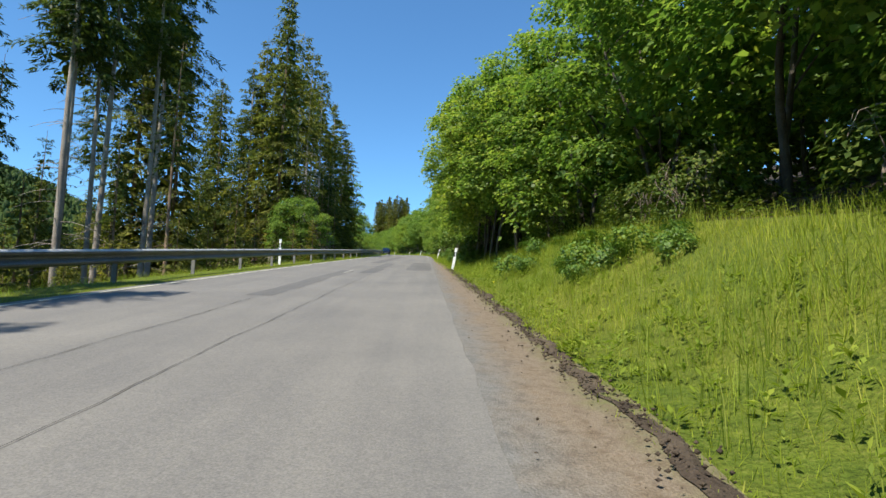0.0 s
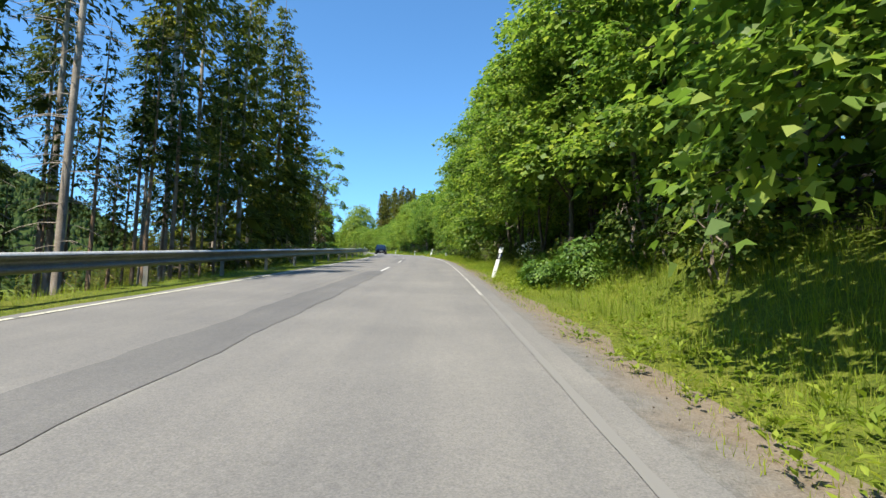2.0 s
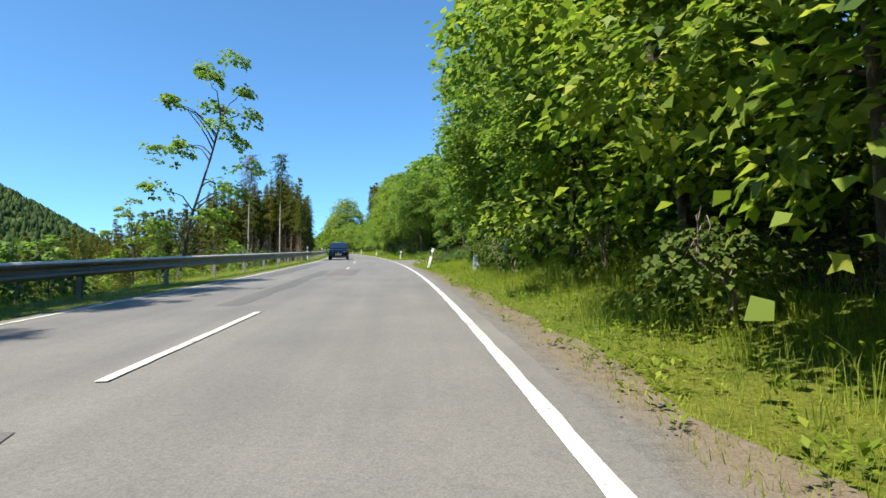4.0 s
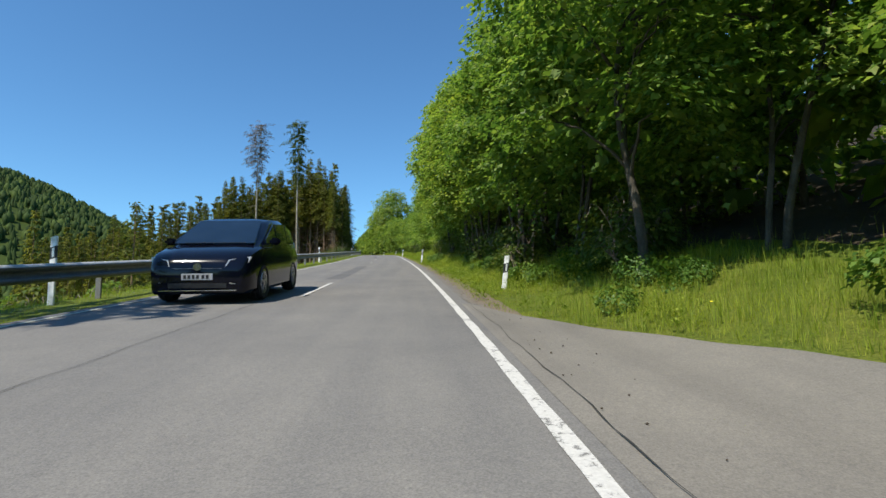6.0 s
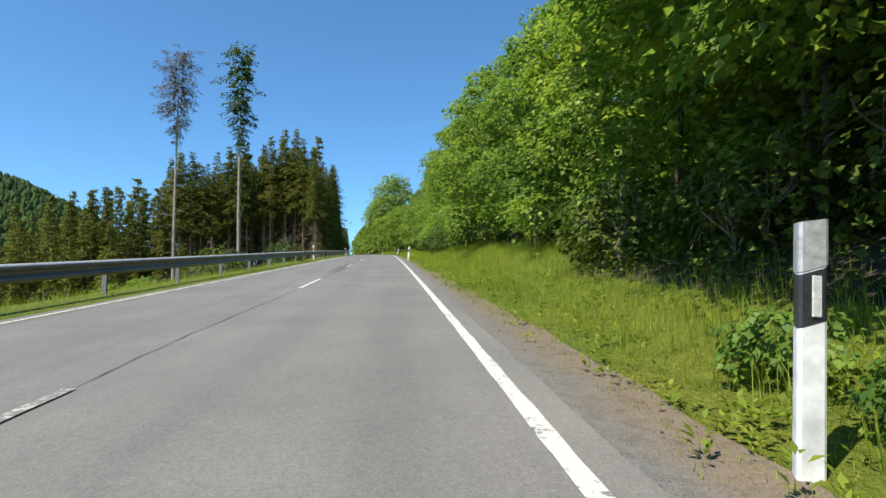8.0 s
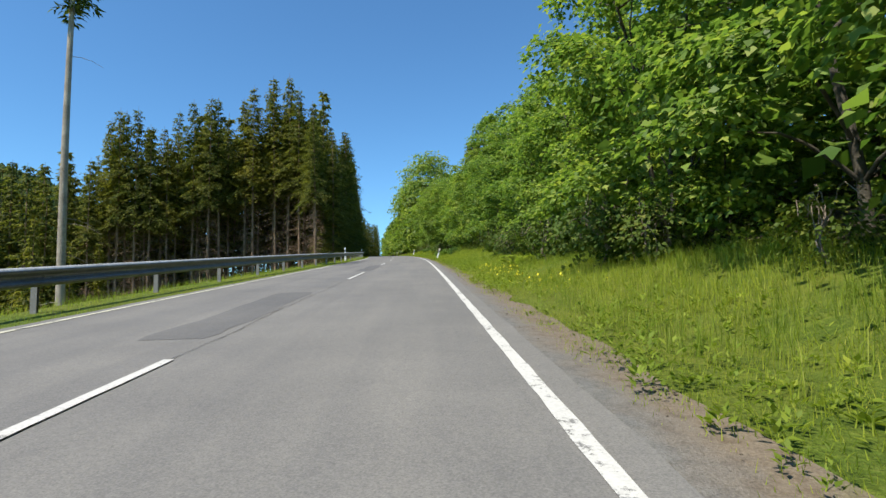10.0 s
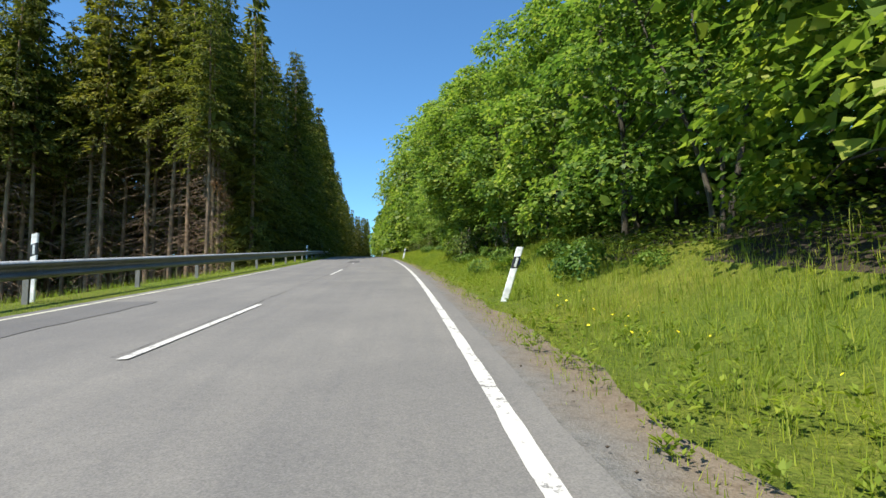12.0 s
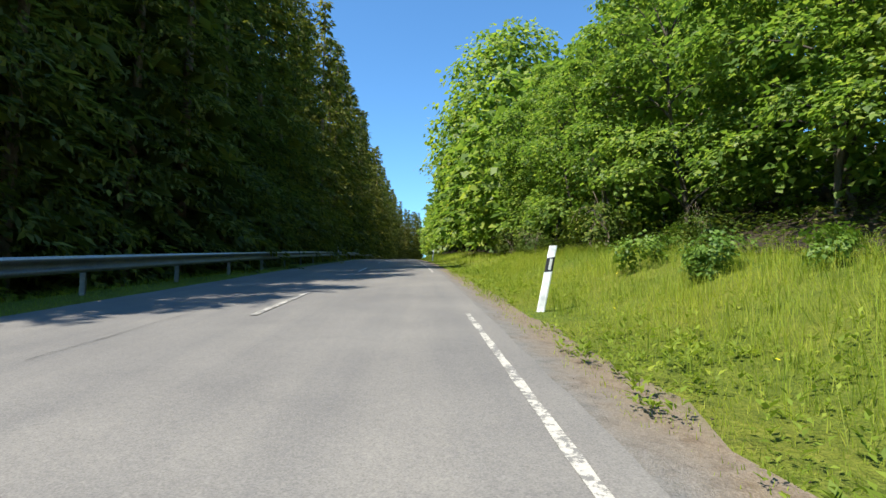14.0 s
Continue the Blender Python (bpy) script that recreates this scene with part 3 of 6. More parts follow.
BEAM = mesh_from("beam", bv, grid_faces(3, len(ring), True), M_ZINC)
BEAM.materials.append(M_ZINC_PALE)
# paints the sunlit top edge: upward-facing upper faces take the pale zinc
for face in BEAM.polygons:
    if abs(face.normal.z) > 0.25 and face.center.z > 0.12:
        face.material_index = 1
bm = bmesh.new()
for x0, x1, y0, y1 in ((-0.05, 0.05, -0.026, -0.02), (-0.05, 0.05, 0.02, 0.026), (-0.05, -0.044, -0.02, 0.02)):
    bmesh.ops.create_cube(bm, size=1, matrix=Matrix.LocRotScale(((x0 + x1) / 2, (y0 + y1) / 2, -0.05), None, (x1 - x0, y1 - y0, 1.3)))
RAIL_POST = bpy.data.meshes.new("rail_post")
bm.to_mesh(RAIL_POST)
bm.free()
RAIL_POST.materials.append(M_POST_STEEL)
bm = box_bm(0.1, 0.1, 0.2, bevel=0.008)
SPACER = bpy.data.meshes.new("spacer")
bm.to_mesh(SPACER)
bm.free()
SPACER.materials.append(M_POST_STEEL)
bm = bmesh.new()
bmesh.ops.create_cone(bm, cap_ends=True, segments=8, radius1=0.018, radius2=0.014, depth=0.02, matrix=Matrix.Rotation(radians(90), 4, "Y"))
BOLT = bpy.data.meshes.new("bolt")
bm.to_mesh(BOLT)
bm.free()
BOLT.materials.append(M_POST_STEEL)
guardrail = empty_at("guardrail", Matrix.Translation(over_road(-40, RAIL_LAT, 0)))
tagged(guardrail, "long galvanised steel guardrail on posts beside the road", "guardrail")
inv = guardrail.matrix_world.inverted()
for i in range(112):
    s = -40 + i * BAY
    a, b = over_road(s, RAIL_LAT, 0.57), over_road(s + BAY, RAIL_LAT, 0.57)
    d = Vector(b - a)
    turn = d.to_track_quat("Y", "Z")
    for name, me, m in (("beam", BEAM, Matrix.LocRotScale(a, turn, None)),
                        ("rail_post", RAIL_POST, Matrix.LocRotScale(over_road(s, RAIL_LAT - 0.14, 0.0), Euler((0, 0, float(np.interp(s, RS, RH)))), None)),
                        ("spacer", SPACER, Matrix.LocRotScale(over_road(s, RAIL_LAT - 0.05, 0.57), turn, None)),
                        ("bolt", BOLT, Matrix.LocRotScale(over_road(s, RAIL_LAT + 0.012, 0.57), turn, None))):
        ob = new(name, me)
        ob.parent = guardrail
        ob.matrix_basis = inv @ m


# ---- delineator posts ----
def tri_section(w, depth, r=0.02):
    """Rounded triangular outline, flat face towards -y."""
    pts = []
    for cx, cy, a0 in ((w / 2 - r, -depth / 2 + r, -90), (r * 0.4, depth / 2 - r, 30), (-r * 0.4, depth / 2 - r, 90), (-w / 2 + r, -depth / 2 + r, 150)):
        for a in (0, 40, 80):
            pts.append((cx + r * math.cos(radians(a0 + a)), cy + r * math.sin(radians(a0 + a))))
    return np.array(pts)


def prism(outline, low, high):
    """Outline swept between two heights, each a function of x and y."""
    n = len(outline)
    v = np.vstack([np.c_[outline, [low(*p) for p in outline]], np.c_[outline, [high(*p) for p in outline]]])
    bm = bmesh.new()
    vs = [bm.verts.new(p) for p in v]
    for i in range(n):
        bm.faces.new((vs[i], vs[(i + 1) % n], vs[n + (i + 1) % n], vs[n + i]))
    bm.faces.new(vs[n:])
    bm.faces.new(vs[:n][::-1])
    return bm


def delineator(m, label, blue=False, grey_cap=False, group="delineators along the verge", mount=0.0):
    ob = empty_at("delineator_post", m)
    tagged(ob, label, "delineator post", group)
    o = tri_section(0.12, 0.10)
    slant = lambda z, k=0.35: (lambda x, y: z + k * x)
    flat_z = lambda z: (lambda x, y: z)
    part("shaft", prism(o, flat_z(-0.25 + mount), slant(0.60)), M_WHITE, ob)
    part("band", prism(o * 1.002, slant(0.60), slant(0.82)), M_BLACK, ob, "black slanted band")
    part("cap", prism(o, slant(0.82), lambda x, y: 1.0 + 0.25 * x), M_WHITE, ob)
    part("reflector", box_bm(0.042, 0.008, 0.17, 0.004, -0.052, 0.715, 0.003), M_REFLECT, ob, "white rectangular reflector")
    part("reflector", box_bm(0.03, 0.008, 0.10, 0.0, 0.052, 0.715, 0.003), M_REFLECT, ob, "white rectangular reflector")
    if blue:
        part("side_reflector", box_bm(0.012, 0.06, 0.13, 0.064, -0.01, 0.74, 0.004), M_BLUE, ob, "blue game-warning reflector")
    if grey_cap:
        part("sleeve", prism(o * 1.06, slant(0.83), lambda x, y: 1.03 + 0.2 * x), M_ZINC_PALE, ob, "grey metal sleeve")
    return ob


POST_LABEL = "white plastic delineator post with black band in the grass"
for s, lat, lean, blue, cap in ((24.0, 3.95, 10, False, False), (58.0, 3.82, 16, True, False), (106.7, 3.8, 15, True, False), (133.3, 4.35, 7, False, False), (161.8, 3.76, 6, False, True), (199.0, 3.45, 6, False, False),
                                (247.6, 4.08, 18, True, False), (285.5, 3.97, 12, False, False), (326, 4.2, 5, False, False), (-18, 4.1, 4, False, False)):
    label = "white delineator post leaning, with black band, in the grass" if lean > 5 else POST_LABEL
    if cap:
        label = "white delineator post with grey metal sleeve on top"
    delineator(stand(s, lat, -0.2 if s == 133.3 else 0.0) @ pose(0, 0, 0, 0, lean, 0), label, blue, cap)
for s in (25.8, 130.8, 164.0, 205.8, 248.4, 284.8, 326):
    delineator(Matrix.LocRotScale(over_road(s, RAIL_LAT - 0.28, 0.2), Euler((0, 0, float(np.interp(s, RS, RH)))), None), "white delineator post with black band behind the guardrail", group="delineators at the guardrail", mount=-0.05)
stone = empty_at("marker_stone", stand(101.0, 5.1))
tagged(stone, "short white-painted marker stone in the grass", "marker stone")
bm = bmesh.new()
bmesh.ops.create_cone(bm, cap_ends=True, segments=14, radius1=0.15, radius2=0.12, depth=0.75, matrix=Matrix.Translation((0, 0, 0.2)))
bmesh.ops.bevel(bm, geom=[e for e in bm.edges if e.verts[0].co.z > 0.5 and e.verts[1].co.z > 0.5], offset=0.03, segments=2, affect="EDGES")
part("pillar", bm, M_STONE, stone)
# ---- broadleaf trees ----
def broadleaf_meshes(name, seed, height, radius, low, sprays, per, leaf, stems, leaf_mat, bark, narrow=1.0, spread=0.5, twigs=16):
    """Trunk with limbs, and a crown of leafy sprays in uneven clumps."""
    rng = np.random.default_rng(seed)
    centre_z, half = (height + low) / 2, (height - low) / 2
    pts = []
    while len(pts) < sprays:
        d = unit(rng.normal(size=3))
        lump = 1 + 0.28 * noise.noise(Vector(d * 1.9) + Vector((seed, 0, 0))) + 0.12 * noise.noise(Vector(d * 4.7) + Vector((0, seed, 0)))
        f = rng.uniform(0.42, 1.0) ** 0.55 * lump
        wide = 1.0 - 0.28 * max(d[2], 0) ** 2 + 0.05 * min(d[2], 0)
        p = np.array([d[0] * radius * f * wide * narrow, d[1] * radius * f * wide, centre_z + d[2] * half * f])
        if p[2] < low * 0.6 or noise.noise(Vector(p) * 0.62 + Vector((0, 0, seed))) < -0.22:
            continue
        pts.append(p)
    c = np.array(pts)
    out = unit(c - [0, 0, low + (height - low) * 0.3])
    out[:, 2] = out[:, 2] * 0.45 - 0.12
    out = unit(out + rng.normal(0, 0.2, out.shape))
    face = unit(np.array([0, 0, 1.0]) + out * 0.55 + rng.normal(0, 0.22, out.shape))
    out = unit(out - face * (out * face).sum(1, keepdims=True))
    side = np.cross(face, out)
    big = rng.uniform(0.7, 1.3, (len(c), 1))
    c, o, t, fc, big = (np.repeat(q, per, 0) for q in (c, out, side, face, big))
    n = len(c)
    u, v = rng.uniform(-0.7, 1.0, (n, 1)), rng.normal(0, 0.45, (n, 1))
    base = c + (o * u + t * v * (1.15 - 0.6 * np.abs(u))) * spread * big - fc * (0.16 * u * u + 0.1 * v * v) * spread + fc * rng.normal(0, 0.05, (n, 1))
    axis = unit(o * 0.8 + t * v * 1.3 + rng.normal(0, 0.28, (n, 3)) + [0, 0, -0.25])
    normal = unit(fc + rng.normal(0, 0.2, (n, 3)))
    size = leaf * rng.uniform(0.65, 1.25, n)
    lv, lf = leaves(base, axis, normal, size, size * rng.uniform(0.75, 1.0, n))
    crown = mesh_from(name + "_crown", lv, lf, leaf_mat)
    wood = []
    for k in range(stems):
        a, lean = rng.uniform(0, 6.28), rng.uniform(0.05, 0.22) * (stems > 1) + 0.03
        top = np.array([math.cos(a) * lean * height, math.sin(a) * lean * height, height * rng.uniform(0.75, 0.9)])
        u = np.linspace(0, 1, 9)[:, None]
        bend = np.array([math.cos(a + 1.5), math.sin(a + 1.5), 0]) * 0.25
        stem = np.array([math.cos(a) * 0.12, math.sin(a) * 0.12, 0]) * (stems > 1) + top * u ** np.array([1.5, 1.5, 1.0]) + bend * np.sin(u * 5)
        stem[0, 2] -= 0.5
        r0 = height * 0.016 / math.sqrt(stems) * rng.uniform(0.85, 1.2)
        wood.append(tube(stem, r0 * (1 - 0.8 * u[:, 0]) + 0.008, 8))
        for j in range(twigs // stems + 2):
            f = rng.uniform(0.18, 0.92)
            p0 = np.array([np.interp(f, u[:, 0], stem[:, q]) for q in range(3)])
            end = pts[rng.integers(len(pts))] * np.array([0.9, 0.9, 1.0])
            end[2] = max(end[2], p0[2] + 0.1)
            w = np.linspace(0, 1, 6)[:, None]
            limb = p0 * (1 - w) + end * w + np.array([0, 0, 0.5]) * np.sin(w * 3.14) + rng.normal(0, 0.06, (6, 3)) * w
            wood.append(tube(limb, r0 * 0.42 * (1 - 0.85 * w[:, 0]) + 0.005, 5))
    wv, wf = join_arrays(wood)
    return mesh_from(name + "_trunk", wv, wf, bark, True), crown


def tree(name, meshes, m, label, category, group, parts=("trunk", "crown"), part_labels=("", "")):
    ob = empty_at(name, m)
    tagged(ob, label, category, group)
    for nm, me, lb in zip(parts, meshes, part_labels):
        part(nm, me, None, ob, lb)
    return ob


def maple_meshes(name, seed, height, radius, low, lumps, sprays, per, leaf, stems, lobed=0.35, twigs=14, core=260, foot=0.84):
    """A crown of leafy domes set round a dense dark core, each bough lit above and hollow beneath, over leaning stems."""
    rng = np.random.default_rng(seed)
    mid, out, size = [], [], []
    for k in range(lumps):
        f = ((k + 0.5) / lumps) ** 0.9
        az = k * 2.39996 + rng.normal(0, 0.35)
        d = np.array([math.cos(az), math.sin(az), 0])
        lump = 1 + 0.26 * noise.noise(Vector((d[0] * 1.4, d[1] * 1.4, f * 2.2 + seed))) + rng.normal(0, 0.07)
        wide = foot + (1 - foot) * min(1, f * 2.5) if f < 0.4 else math.sqrt(max(0.015, 1 - ((f - 0.4) / 0.62) ** 2))
        mid.append(d * radius * wide * lump * 0.74 + np.array([0, 0, low + (f * 0.93 + 0.03) * (height - low)]))
        out.append(d * (1.05 - 0.75 * f) + np.array([0, 0, 0.12 + 1.1 * f * f]))
        size.append(radius * rng.uniform(0.2, 0.34) * (0.85 + 0.3 * (1 - f)))
    mid, out, size = np.array(mid), unit(np.array(out)), np.array(size)
    who = np.repeat(np.arange(lumps), sprays)
    m = len(who)
    d = unit(rng.normal(0, 1, (m, 3)) + out[who] * 0.85 + [0, 0, 0.55])
    c = mid[who] + d * size[who][:, None] * rng.uniform(0.62, 1.0, (m, 1)) * [1.0, 1.0, 0.66]
    fan = unit(d * [1, 1, 0.25] + out[who] * [0.6, 0.6, 0] + rng.normal(0, 0.25, (m, 3)) + [0, 0, -0.22])
    face = unit(d * 0.7 + [0, 0, 0.85] + rng.normal(0, 0.14, (m, 3)))
    t = unit(np.cross(face, fan))
    reach = radius * 0.105 * rng.uniform(0.7, 1.4, (m, 1))
    c, fan, face, t, reach = (np.repeat(q, per, 0) for q in (c, fan, face, t, reach))
    n = len(c)
    u, v = rng.uniform(-0.6, 1.0, (n, 1)), rng.normal(0, 0.55, (n, 1))
    base = c + (fan * u + t * v) * reach - np.array([0, 0, 1.0]) * (0.32 * u * u + 0.2 * v * v) * reach + face * rng.normal(0, 0.04, (n, 1)) * radius / 3.7
    axis = unit(fan * (0.7 + 0.5 * u) + t * v * 1.2 + rng.normal(0, 0.3, (n, 3)) + [0, 0, -0.3])
    normal = unit(face + rng.normal(0, 0.24, (n, 3)))
    big = leaf * rng.uniform(0.62, 1.25, n)
    pick = rng.random(n) < lobed
    pieces = [leaves(base[~pick], axis[~pick], normal[~pick], big[~pick], big[~pick] * 0.92)]
    if pick.any():
        pieces.append(lobed_leaves(base[pick], axis[pick], normal[pick], big[pick]))
    if core:
        f = rng.uniform(0.02, 0.9, core)
        az, r = rng.uniform(0, 6.283, core), radius * 0.5 * np.sqrt(rng.random(core)) * np.sqrt(1 - np.clip(f - 0.3, 0, 1) ** 2 * 1.6)
        q = np.stack([np.cos(az) * r, np.sin(az) * r, low + (0.06 + 0.88 * f) * (height - low)], 1)
        lay = unit(np.stack([np.cos(az), np.sin(az), -0.3 + 0 * az], 1) + rng.normal(0, 0.3, (core, 3)))
        wide = radius * rng.uniform(0.08, 0.14, core)
        pieces.append(leaves(q, lay, unit(np.array([0, 0, 1.0]) + rng.normal(0, 0.4, (core, 3))), wide, wide * 0.9))
    lv, lf = join_arrays(pieces)
    crown = mesh_from(name + "_crown", lv, lf, M_MAPLE)
    wood = []
    for k in range(stems):
        a = rng.uniform(0, 6.28)
        lean = rng.uniform(0.08, 0.22) if stems > 1 else 0.05
        top = np.array([math.cos(a) * lean * height, math.sin(a) * lean * height, height * rng.uniform(0.7, 0.85)])
        w = np.linspace(0, 1, 9)[:, None]
        stem = np.array([math.cos(a), math.sin(a), 0]) * 0.14 * (stems > 1) + top * w ** np.array([1.3, 1.3, 1.0]) + np.array([math.cos(a + 1.5), math.sin(a + 1.5), 0]) * 0.2 * np.sin(w * 6 + seed)
        stem[0, 2] -= 0.5
        r0 = height * (0.0105 if radius > 3 else 0.0065) / stems ** 0.35 * rng.uniform(0.85, 1.2)
        wood.append(tube(stem, r0 * (1 - 0.8 * w[:, 0]) + 0.008, 8))
        for j in range(twigs // stems + 2):
            end = mid[rng.integers(lumps)] * np.array([0.95, 0.95, 1.0])
            f = min(0.93, max(0.12, (end[2] - rng.uniform(0.2, 1.6)) / top[2]))
            p0 = np.array([np.interp(f, w[:, 0], stem[:, x]) for x in range(3)])
            z = np.linspace(0, 1, 6)[:, None]
            limb = p0 * (1 - z) + end * z + np.array([0, 0, 0.35]) * np.sin(z * 3.14) + rng.normal(0, 0.06, (6, 3)) * z
            wood.append(tube(limb, r0 * 0.38 * (1 - 0.85 * z[:, 0]) + 0.005, 5))
    wv, wf = join_arrays(wood)
    return mesh_from(name + "_trunk", wv, wf, M_BARK_MAPLE, True), crown


NEAR = [maple_meshes(f"maple_{i}", 20 + i, 10.0, 3.7, lo, 42, 35, 10, 0.165, st, foot=0.84 if lo < 1 else 0.5) for i, (st, lo) in enumerate(((1, 0.4), (2, 2.3), (3, 0.6), (1, 2.6), (2, 0.3), (3, 2.3)))]
FAR = [maple_meshes(f"maple_far_{i}", 40 + i, 10.0, 4.0, 0.4, 30, 12, 5, 0.5, 1, 0.0, 4, 240) for i in range(3)]
BUSHES = [broadleaf_meshes(f"bush_{i}", 60 + i, 1.5, 1.0, 0.05, 90, 9, 0.11, 3, M_BUSH, M_TWIG, spread=0.24, twigs=4) for i in range(3)]
NETTLE = [broadleaf_meshes(f"herb_{i}", 70 + i, 0.95, 0.65, 0.02, 70, 9, 0.1, 1, M_HERB, M_HERB, spread=0.16) for i in range(2)]
SLENDER = [maple_meshes(f"slender_{i}", 80 + i, 16.0, 2.9, 4.2, 19, 17, 10, 0.24, 1, twigs=24, core=0) for i in range(2)]
GRAND = broadleaf_meshes("grand", 90, 30.0, 10.5, 3.0, 1500, 7, 0.75, 1, M_MAPLE, M_BARK_MAPLE, spread=1.5)

wv, wf = tube(np.array([[0, 0, -0.1], [0.01, 0, 0.3], [0.0, 0.02, 0.6], [0.02, 0.01, 0.85]]), [0.008, 0.007, 0.005, 0.003], 5)
WEED_STEM = mesh_from("weed_stem", wv, wf, M_HERB)
HEIGHTS = ((-32, 8.0), (0, 8.0), (16, 8.0), (32, 8.4), (49, 9.0), (62, 9.4), (77, 10.2), (96, 9.6), (109, 8.0), (121, 6.9), (141, 8.8), (161, 10.8), (171, 7.0),
           (186, 8.8), (204, 9.2), (220, 6.9), (232, 8.0), (243, 8.0), (263, 8.4), (273, 6.4), (282, 6.4), (294, 8.0), (306, 9.2), (342, 12.0), (515, 14.0))
EDGES = ((-32.0, 7.35), (0.0, 8.7), (8.1, 8.9), (16.4, 8.2), (24, 6.9), (36, 6.8), (42, 7.4), (50, 7.3), (56, 6.8), (70, 6.7), (89.3, 6.9), (97, 6.7), (103.5, 7.0), (108.6, 11.37), (116.5, 13.01), (121.2, 9.73), (126.0, 7.84), 
    (137.0, 6.8), (152, 6.6), (158, 7.0), (166, 7.0), (172.1, 8.2), (180.4, 8.01), (200.0, 7.52), (214.2, 8.17), (231.4, 8.5), (239.2, 7.68), (253.3, 7.84), (259, 6.7), (268, 6.9), (273, 9.3), 
    (283.2, 10.14), (298.2, 8.5), (317.9, 8.91), (341.6, 10.55), (514.7, 10.55))
rng = np.random.default_rng(5)
s, i = -34.0, 0
while s < 580:
    h = np.interp(s, *zip(*HEIGHTS)) * rng.uniform(0.88, 1.1)
    lat = np.interp(s, *zip(*EDGES)) + rng.uniform(-0.35, 0.5)
    near = -12 < s < 306
    kind = NEAR if near else FAR
    hollow = any(a < s < b for a, b in ((-4, 10), (21, 33), (54, 68), (94, 110), (127, 168), (225, 233), (259, 269)))
    pick = kind[i % 3] if not near else kind[(i % 3) * 2 + bool(hollow)]
    tree("maple_tree", pick, stand(s, lat, -0.05, rng.uniform(0, 6.28), h / 10), "bright green leafy maple on the grassy bank", "tree", "roadside maples")
    s += rng.uniform(3.8, 5.0) * (1 if near else 1.35) * (h / 8.6) ** 0.5
    i += 1
for s, lat, h, k in ((262.6, 7.6, 7.6, 4), (265.6, 6.9, 7.4, 0), (268.6, 7.3, 7.0, 2), (264.4, 8.6, 8.2, 4), (267.6, 9.2, 8.0, 0), 
                     (148.6, 8.4, 7.4, 4), (152.4, 7.9, 7.6, 0), (156.6, 8.6, 7.4, 4), (160.6, 8.2, 7.8, 0), (164.6, 8.8, 7.2, 2), (31.0, 8.6, 7.2, 4), (35.0, 8.2, 7.4, 0)):
    tree("maple_tree", NEAR[k], stand(s, lat, -0.3, 1.3 * s, h / 10), "leafy maple with boughs hanging low over the verge", "tree", "roadside maples")
for k, (s, lat) in enumerate([(100.5, 6.2), (104.0, 6.7), (56.5, 5.9), (60.0, 5.8), (63.8, 5.9)] + [(129.5 + 3.7 * j, 5.9 + 0.25 * (j % 2)) for j in range(10)]):
    tree("maple_tree", NEAR[(1, 5, 3)[k % 3]], stand(s, lat, -0.1, 2.4 * k, 0.66 + 0.05 * (k % 3)), "low leafy maple with boughs hanging over the verge", "tree", "roadside maples")
for s, lat, f, k in ((20.8, 6.4, 0.8, 3), (24.4, 5.8, 0.84, 1), (27.6, 5.8, 0.84, 5), (31.0, 5.9, 0.82, 3), (26.0, 7.6, 0.9, 1), (264.4, 5.9, 0.86, 5), (267.6, 6.2, 0.84, 3), (145.0, 5.8, 0.84, 1), (148.6, 5.8, 0.84, 5)):
    tree("maple_tree", NEAR[k], stand(s, lat, -0.1, 1.9 * s, f), "leafy maple with boughs reaching over the verge", "tree", "roadside maples")
s = -30.0
while s < 580:
    h = np.interp(s, *zip(*HEIGHTS)) * rng.uniform(1.0, 1.22)
    lat = np.interp(s, *zip(*EDGES)) + rng.uniform(3.4, 4.8)
    tree("maple_tree", FAR[i % 3], stand(s, lat, -0.05, rng.uniform(0, 6.28), h / 10), "shaded leafy maple behind the roadside row", "tree", "maples behind the roadside row")
    s += rng.uniform(5.0, 6.6)
    i += 1
s = -20.0
while s < 335:
    lat = np.interp(s, *zip(*EDGES)) + rng.uniform(7.2, 9.6)
    tree("maple_tree", FAR[i % 3], stand(s, lat, -0.05, rng.uniform(0, 6.28), rng.uniform(0.85, 1.0)), "shaded leafy maple deep in the wood", "tree", "maples behind the roadside row")
    s += rng.uniform(6.5, 8.5)
    i += 1
wv, wf = tube(np.array([[0, 0, -0.5], [0.1, 0, 2.5], [0.0, 0.15, 5.0], [0.2, 0.05, 8.0]]), [0.16, 0.13, 0.09, 0.03], 7)
SAPLING_STEM = mesh_from("sapling_stem", wv, wf, M_BARK_MAPLE, True)
s = -8.0
while s < 300:
    if not 104 < s < 130:
        for row in (1.4, 3.6):
            lat = np.interp(s, *zip(*EDGES)) + row + rng.uniform(-0.5, 0.7)
            tree("maple_sapling", (SAPLING_STEM, FAR[i % 3][1]), stand(s + rng.uniform(-0.8, 0.8), lat, -0.1, rng.uniform(0, 6.28), rng.uniform(0.26, 0.4)), "shaded young maple under the taller trees", "tree", "young maples in the wood")
            i += 1
    s += rng.uniform(3.2, 4.4)
tree("broadleaf_tree", GRAND, stand(338.5, 14.0, -0.1, 1.0, 0.86), "very tall dark green broadleaf tree above the others", "tree", "")
tree("broadleaf_tree", GRAND, stand(358, 13.0, -0.1, 3.0, 0.72), "tall dark green broadleaf tree above the others", "tree", "")

